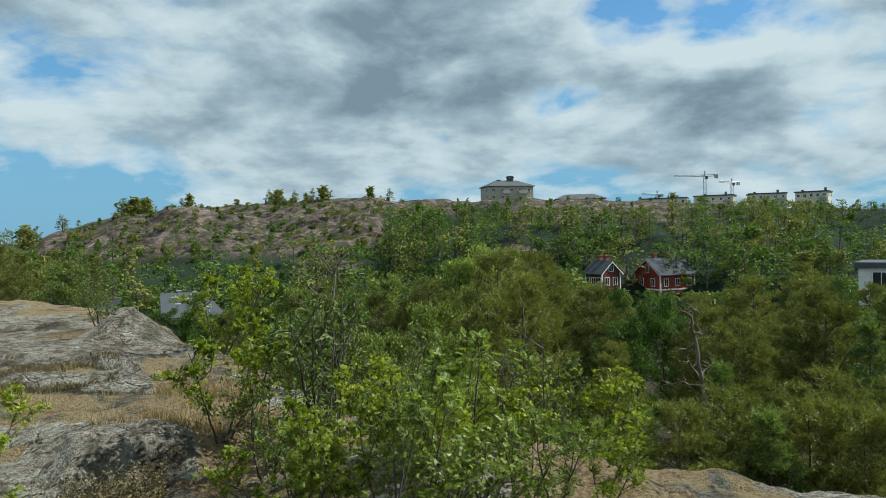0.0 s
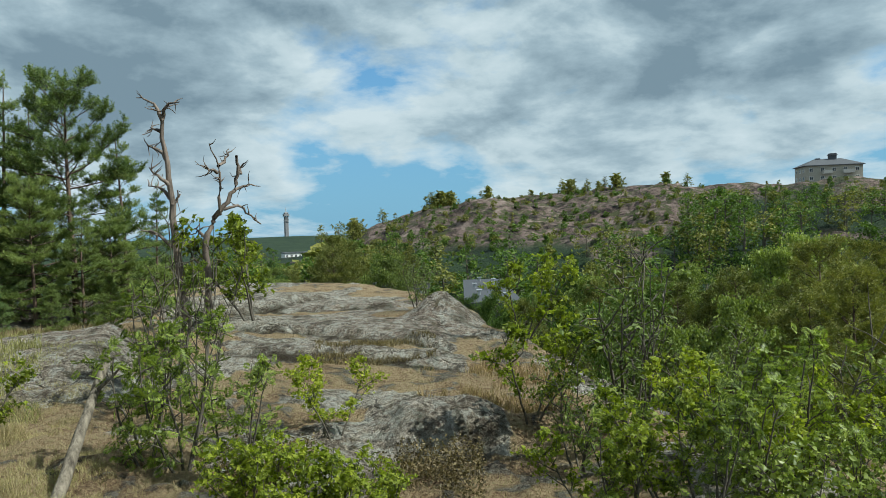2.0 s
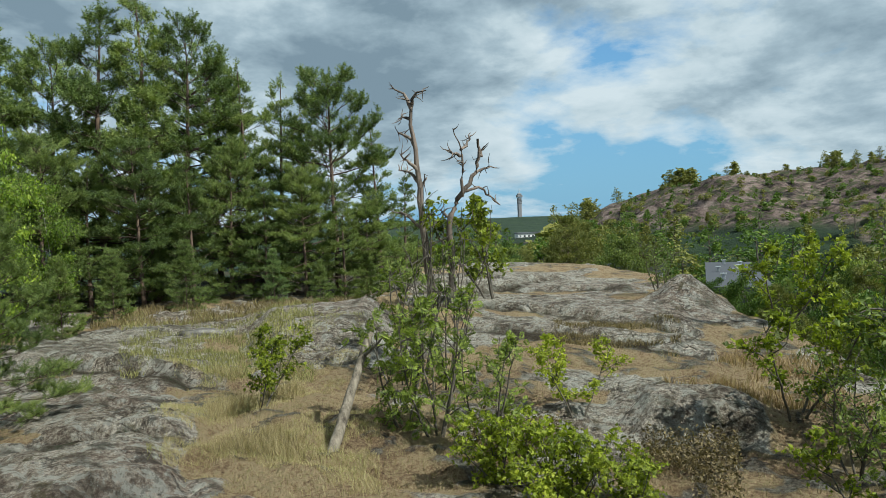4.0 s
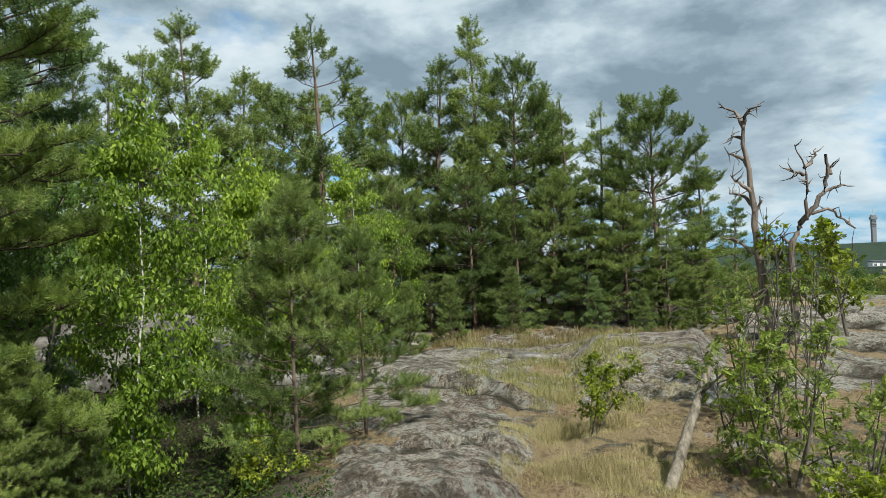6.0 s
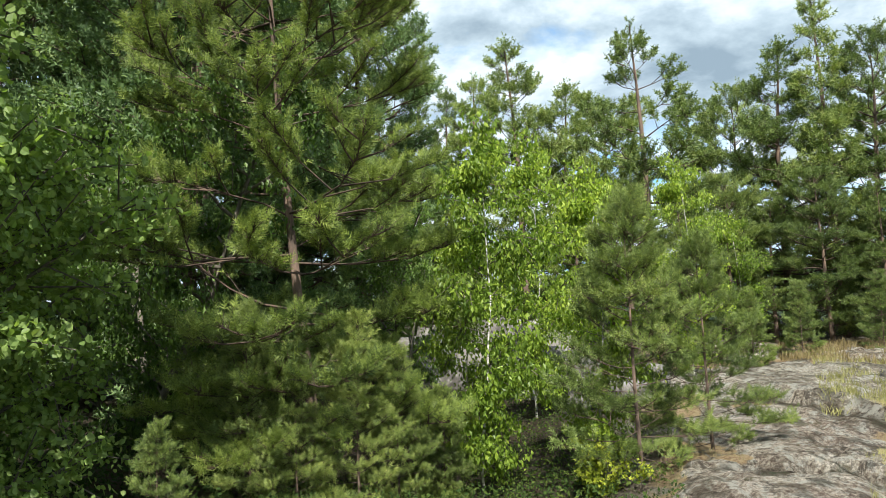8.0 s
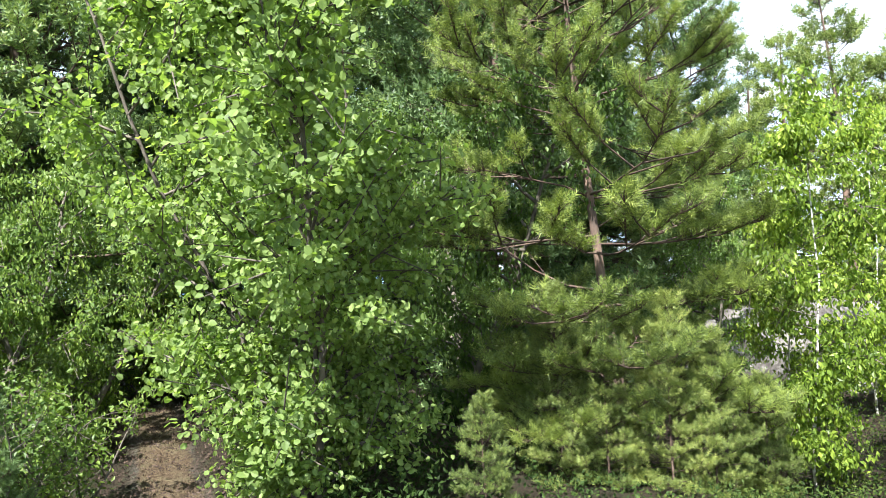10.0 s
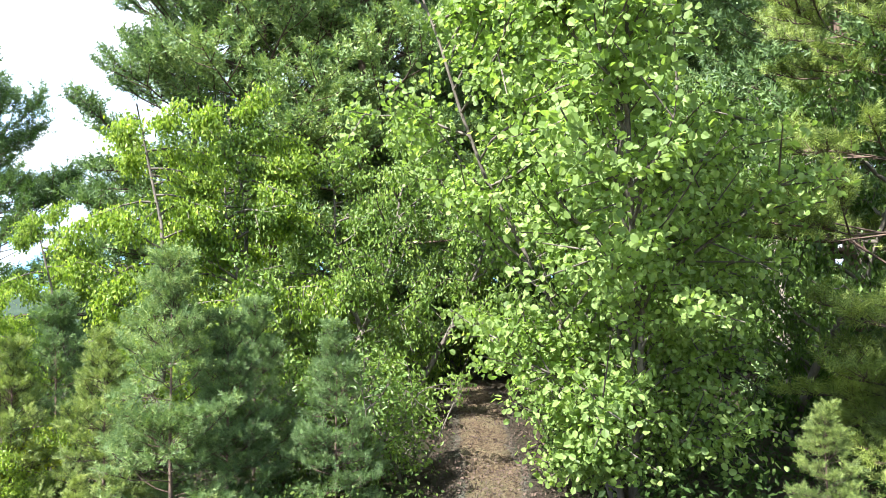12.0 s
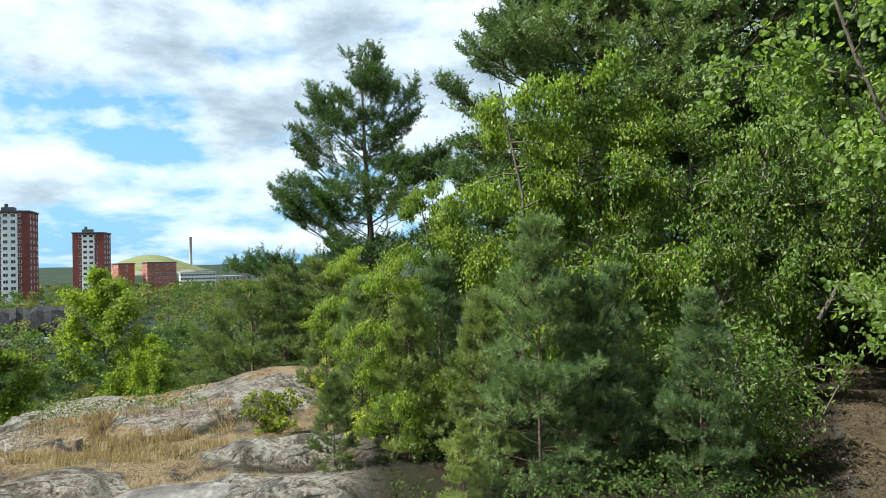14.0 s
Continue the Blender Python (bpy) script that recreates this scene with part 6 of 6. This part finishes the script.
def gabled_house(az, r, ridge_el, w, d, wall_h, roof_h, wall, label, extra, chim=2):
    """A wooden house: long side towards -y, gables on x, white corner boards and belts."""
    a = radians(az)
    x, y = -math.sin(a) * r, math.cos(a) * r
    ridge = EYE + r * math.tan(radians(ridge_el))
    base = min(ridge - wall_h - roof_h, float(height(x, y)) - 0.5)
    wall_h = ridge - roof_h - base
    ob = thing("wooden_house", (x, y, base), label, "house", "", az + extra)
    g = prism(wall, "wall", [(-d / 2, 0), (d / 2, 0), (d / 2, wall_h), (0, wall_h + roof_h), (-d / 2, wall_h)], -w / 2, w / 2)
    body = part("wall", g, ob)
    body.matrix_local = pose(0, 0, 0, 0, 0, 90)
    o, th = 0.45, 0.18
    k = roof_h / (d / 2)
    rm = prism(SHEET, "roof", [(-d / 2 - o, wall_h - o * k + 0.02), (0, wall_h + roof_h + 0.02), (d / 2 + o, wall_h - o * k + 0.02), (d / 2 + o, wall_h - o * k + th), (0, wall_h + roof_h + th + 0.08), (-d / 2 - o, wall_h - o * k + th)], -w / 2 - o, w / 2 + o)
    rf = part("roof", rm, ob, "grey sheet roof")
    rf.matrix_local = pose(0, 0, 0, 0, 0, 90)
    for e in (-1, 1):
        bb = prism(WHITE, "bargeboard", [(-d / 2 - o, wall_h - o * k - 0.12), (0, wall_h + roof_h - 0.1), (d / 2 + o, wall_h - o * k - 0.12), (d / 2 + o, wall_h - o * k + 0.08), (0, wall_h + roof_h + 0.1), (-d / 2 - o, wall_h - o * k + 0.08)], e * (w / 2 + o) - 0.03, e * (w / 2 + o) + 0.03)
        b = part("bargeboard", bb, ob, "white bargeboard")
        b.matrix_local = pose(0, 0, 0, 0, 0, 90)
    corner = boxes(WHITE, (0, 0, wall_h / 2, 0.22, 0.22, wall_h), name="corner_board")
    for sx in (-1, 1):
        for sy in (-1, 1):
            c = part("corner_board", corner, ob)
            c.location = (sx * w / 2, sy * d / 2, 0)
    part("belt_board", boxes(WHITE, (0, -d / 2 - 0.02, wall_h - 2.9, w, 0.06, 0.28), name="belt_board"), ob)
    part("belt_board", boxes(WHITE, (-w / 2 - 0.02, 0, wall_h - 2.9, 0.06, d, 0.28), name="belt_board"), ob)
    meshes = window_meshes(1.1, 1.5)
    for row in (wall_h - 1.6, wall_h - 4.5):
        windows_on(ob, meshes, [(-w / 2 + w * (c + 0.5) / 3, -d / 2, row) for c in range(3)])
        windows_on(ob, meshes, [(-w / 2, yy, row) for yy in (-d * 0.22, d * 0.22)], -90)
        windows_on(ob, meshes, [(w / 2, yy, row) for yy in (-d * 0.22, d * 0.22)], 90)
    windows_on(ob, meshes, [(-w / 2, 0, wall_h + 0.9)], -90)
    windows_on(ob, meshes, [(w / 2, 0, wall_h + 0.9)], 90)
    for c in range(chim):
        part("chimney", boxes(CHIMNEY_BRICK, (-w * 0.25 + c * w * 0.4, 0.4, wall_h + roof_h + 0.3, 0.8, 0.8, 1.5), (-w * 0.25 + c * w * 0.4, 0.4, wall_h + roof_h + 1.1, 1.0, 1.0, 0.18), name="chimney"), ob)
    return ob


gabled_house(-18.4, 140, -2.0, 8.2, 7.0, 6.2, 2.6, RED_WOOD, "red wooden house with white trim and grey roof", 42)
gabled_house(-13.7, 132, -2.15, 4.6, 4.2, 6.0, 1.9, DARK_RED, "dark red wooden house with white windows", -50)

for az, r, el, cap in ((199.2, 365, 4.05, 0), (194.35, 430, 2.6, 0)):
    t_ob = block("tower_block", az, r, el, 15.5, 15.5, 17, BRICK, "dark red brick tower block with white facade panels", "flat", 0.8, 2, 3, -14, win=(1.5, 1.5), show=13, sink=2.0, strip=6.2)
    panel_win = window_meshes(1.9, 1.5)
    hgt = EYE + r * math.tan(radians(el)) - t_ob.location.z
    windows_on(t_ob, panel_win, [(xx, -15.5 / 2 - 0.12, hgt - 2.9 * (k + 0.5)) for k in range(13) for xx in (-1.5, 1.5)])
    part("lift_house", boxes(SLATE, (-2, 0, hgt + 1.4, 5, 4, 2.2), (-3, 0, hgt + 3.2, 1.2, 1.2, 1.8), name="lift_house"), t_ob)
block("brick_house", 192.3, 520, 0.35, 11, 10, 5, BRICK2, "orange-red brick house among trees", "flat", 0.5, 1, 3, 25)
brick_office = block("brick_office", 189.8, 520, 0.40, 19, 14, 5, BRICK2, "orange-red brick office with pale window bands", "flat", 0.5, 8, 4, 14)
part("plant_room", boxes(STEEL, (-1, 0, brick_office.dimensions.z + 15.2, 10, 6, 2.2), name="plant_room"), brick_office)
block("white_office", 187.1, 560, -0.42, 25, 14, 4, WHITE, "white office building with dark window bands", "flat", 0.5, 10, 4, 6, win=(2.1, 1.4), roof_mat=CONCRETE)
block("grey_office", 183.9, 600, -0.75, 40, 14, 4, CONCRETE, "long grey concrete office building", "flat", 0.5, 14, 4, -4, win=(1.6, 1.4), roof_mat=CONCRETE)


TOWER_CONCRETE = plain("dark_tower_concrete", (0.20, 0.20, 0.21), 0.9)


def telecom_tower():
    x, y, z = at(35.25, 3000)
    z0 = min(z, EYE + 3000 * math.tan(radians(0.2))) - 4
    top = EYE + 3000 * math.tan(radians(2.15))
    h = top - z0
    ob = thing("telecom_tower", (x, y, z0), "tall grey concrete telecom tower on the horizon", "tower", "", 50)
    part("shaft", boxes(TOWER_CONCRETE, (0, 0, h * 0.4, 16, 16, h * 0.8), name="shaft", bevel=2.0), ob)
    for k in range(5):
        b = part("platform", boxes(DARK_STEEL, (0, 0, 0, 19 - 0.6 * k, 19 - 0.6 * k, 2.0), name="platform", bevel=0.6), ob)
        b.location = (0, 0, h * (0.60 + 0.05 * k))
    part("tower_head", boxes(TOWER_CONCRETE, (0, 0, h * 0.87, 23, 23, h * 0.10), (0, 0, h * 0.95, 17, 17, h * 0.06), name="tower_head", bevel=1.5), ob)
    part("mast", boxes(STEEL, (0, 0, h * 1.07, 2.6, 2.6, h * 0.20), (0, 0, h * 0.99, 6, 6, h * 0.04), name="mast"), ob)


telecom_tower()


def tower_crane(az, r, jib_el, jib, back, turn, label):
    x, y, z = at(az, r)
    h = EYE + r * math.tan(radians(jib_el)) - z
    ob = thing("tower_crane", (x, y, z), label, "crane", "tower cranes", turn)

    def lattice(length, size, steps):
        s = Soup()
        for sx in (-1, 1):
            for sy in (-1, 1):
                tube(s, [(sx * size, sy * size, 0), (sx * size, sy * size, length)], [0.16, 0.16], 4)
        for k in range(steps):
            a0, a1 = length * k / steps, length * (k + 1) / steps
            for p, q in (((-1, -1), (1, -1)), ((1, -1), (1, 1)), ((1, 1), (-1, 1)), ((-1, 1), (-1, -1))):
                tube(s, [(p[0] * size, p[1] * size, a0), (q[0] * size, q[1] * size, a1)], [0.1, 0.1], 3)
        return s
    part("mast", lattice(h, 0.9, 14).mesh("mast", STEEL), ob)
    arm = part("jib", lattice(jib, 0.6, 14).mesh("jib", STEEL), ob)
    arm.matrix_local = pose(0, 0, h, 0, -88, 0)
    rear = part("counter_jib", lattice(back, 0.6, 5).mesh("counter_jib", STEEL), ob)
    rear.matrix_local = pose(0, 0, h, 0, 90, 0)
    part("counterweight", boxes(CONCRETE, (back - 1, 0, h - 1.0, 2.5, 1.6, 2.6), name="counterweight"), ob)
    part("cab", boxes(DARK_STEEL, (1.2, -0.9, h - 1.6, 1.8, 1.6, 2.2), name="cab", bevel=0.15), ob)
    part("peak", boxes(STEEL, (0, 0, h + 1.6, 0.8, 0.8, 3.4), name="peak"), ob)


tower_crane(-21.5, 560, 4.35, 22, 9, -18, "pale tower crane with long level jib")
tower_crane(-23.4, 640, 3.75, 14, 8, 20, "distant tower crane with short jib")
tower_crane(-18.0, 620, 3.05, 14, 5, 10, "low tower crane behind the houses")

GRASS_HILL = plain("grassed_hillside", (0.15, 0.165, 0.072), 0.95, 0.012, 0.35, 0.0, 0.6, 0.1)


def grass_hill():
    """The grassed mound far off, laid over the ground."""
    az, rr = np.radians(np.linspace(184.5, 196.5, 60)), np.linspace(1350, 1760, 30)
    A, R = np.meshgrid(az, rr, indexing="ij")
    X, Y = -np.sin(A) * R, np.cos(A) * R
    _, bearing = polar(X, Y)
    rim = hump(bearing, 190.6, 3.3) * hump(R, 1700, 300)
    Z = height(X, Y) + 1.5 - 6.0 * (1 - step(0.10, 0.30, rim + 0.05 * fbm(X / 25, Y / 25, 7, 3))) + 1.2 * fbm(X / 30, Y / 30, 9, 4)
    i, j = np.meshgrid(np.arange(59), np.arange(29), indexing="ij")
    a, b, c, d = i * 30 + j, (i + 1) * 30 + j, (i + 1) * 30 + j + 1, i * 30 + j + 1
    tris = np.concatenate([np.stack([a, b, c], -1).reshape(-1, 3), np.stack([a, c, d], -1).reshape(-1, 3)])
    tagged(new("grass_hill", mesh_of("grass_hill", np.stack([X, Y, Z], -1).reshape(-1, 3), tris[:, ::-1], GRASS_HILL, True)), "broad grassed hill beyond the town", "hill", kind="structure")


grass_hill()

x, y, z = at(187.55, 2150)
chimney_s = Soup()
tube(chimney_s, [(0, 0, -5), (0, 0, 40), (0, 0, EYE + 2150 * math.tan(radians(2.35)) - z)], [4.2, 3.8, 3.4], 16)
smokestack = tagged(new("smokestack", chimney_s.mesh("smokestack", CONCRETE, True)), "tall dark concrete smokestack behind the grass hill", "smokestack")
smokestack.location = (x, y, z)


def road_and_cutting():
    """A road on a ledge across the valley, its rail, and the blasted rock face above it."""
    rng = np.random.default_rng(3)
    z0 = EYE + 150 * math.tan(radians(-5.0))
    ang = np.radians(np.linspace(191.5, 208, 40))

    def arc(r, z):
        return np.stack([-np.sin(ang) * r, np.cos(ang) * r, np.full(40, z)], -1)

    def sheet(name, lines, mat, label, kind, cat):
        v = np.concatenate(lines)
        f = []
        for k in range(len(lines) - 1):
            for i in range(39):
                a, b = k * 40 + i, k * 40 + i + 1
                f += [(a, b, b + 40), (a, b + 40, a + 40)]
        ob = new(name, mesh_of(name, v, np.array(f), mat, False))
        return tagged(ob, label, cat, kind=kind)
    sheet("road", [arc(146, z0 - 14), arc(147, z0), arc(156, z0 + 0.1), arc(157, z0 - 3)], ASPHALT, "grey road on a ledge across the valley", "structure", "road")
    lines = []
    for dr, z in ((157, z0 - 2), (158, z0 + 0.8), (158.6, z0 + 2.0), (159.5, z0 + 3.6), (161, z0 + 5.0), (165, z0 + 5.6), (172, z0 + 3)):
        l = arc(dr, z)
        l[:, 2] += rng.normal(size=40) * 0.25
        l[:, :2] *= 1 + rng.normal(size=(40, 1)) * 0.003
        lines.append(l)
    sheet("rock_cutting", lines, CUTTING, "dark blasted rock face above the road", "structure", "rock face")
    rail = thing("guard_rail", (0, 0, 0), "pale steel guard rail along the road", "guard rail")
    s = Soup()
    tube(s, arc(147.2, z0 + 0.75), np.full(40, 0.18), 5)
    part("beam", s.mesh("beam", STEEL), rail)
    post_me = boxes(STEEL, (0, 0, 0.35, 0.12, 0.12, 0.8), name="post")
    for i in range(0, 40, 1):
        p = part("post", post_me, rail)
        p.location = tuple(arc(147.2, z0)[i])


road_and_cutting()
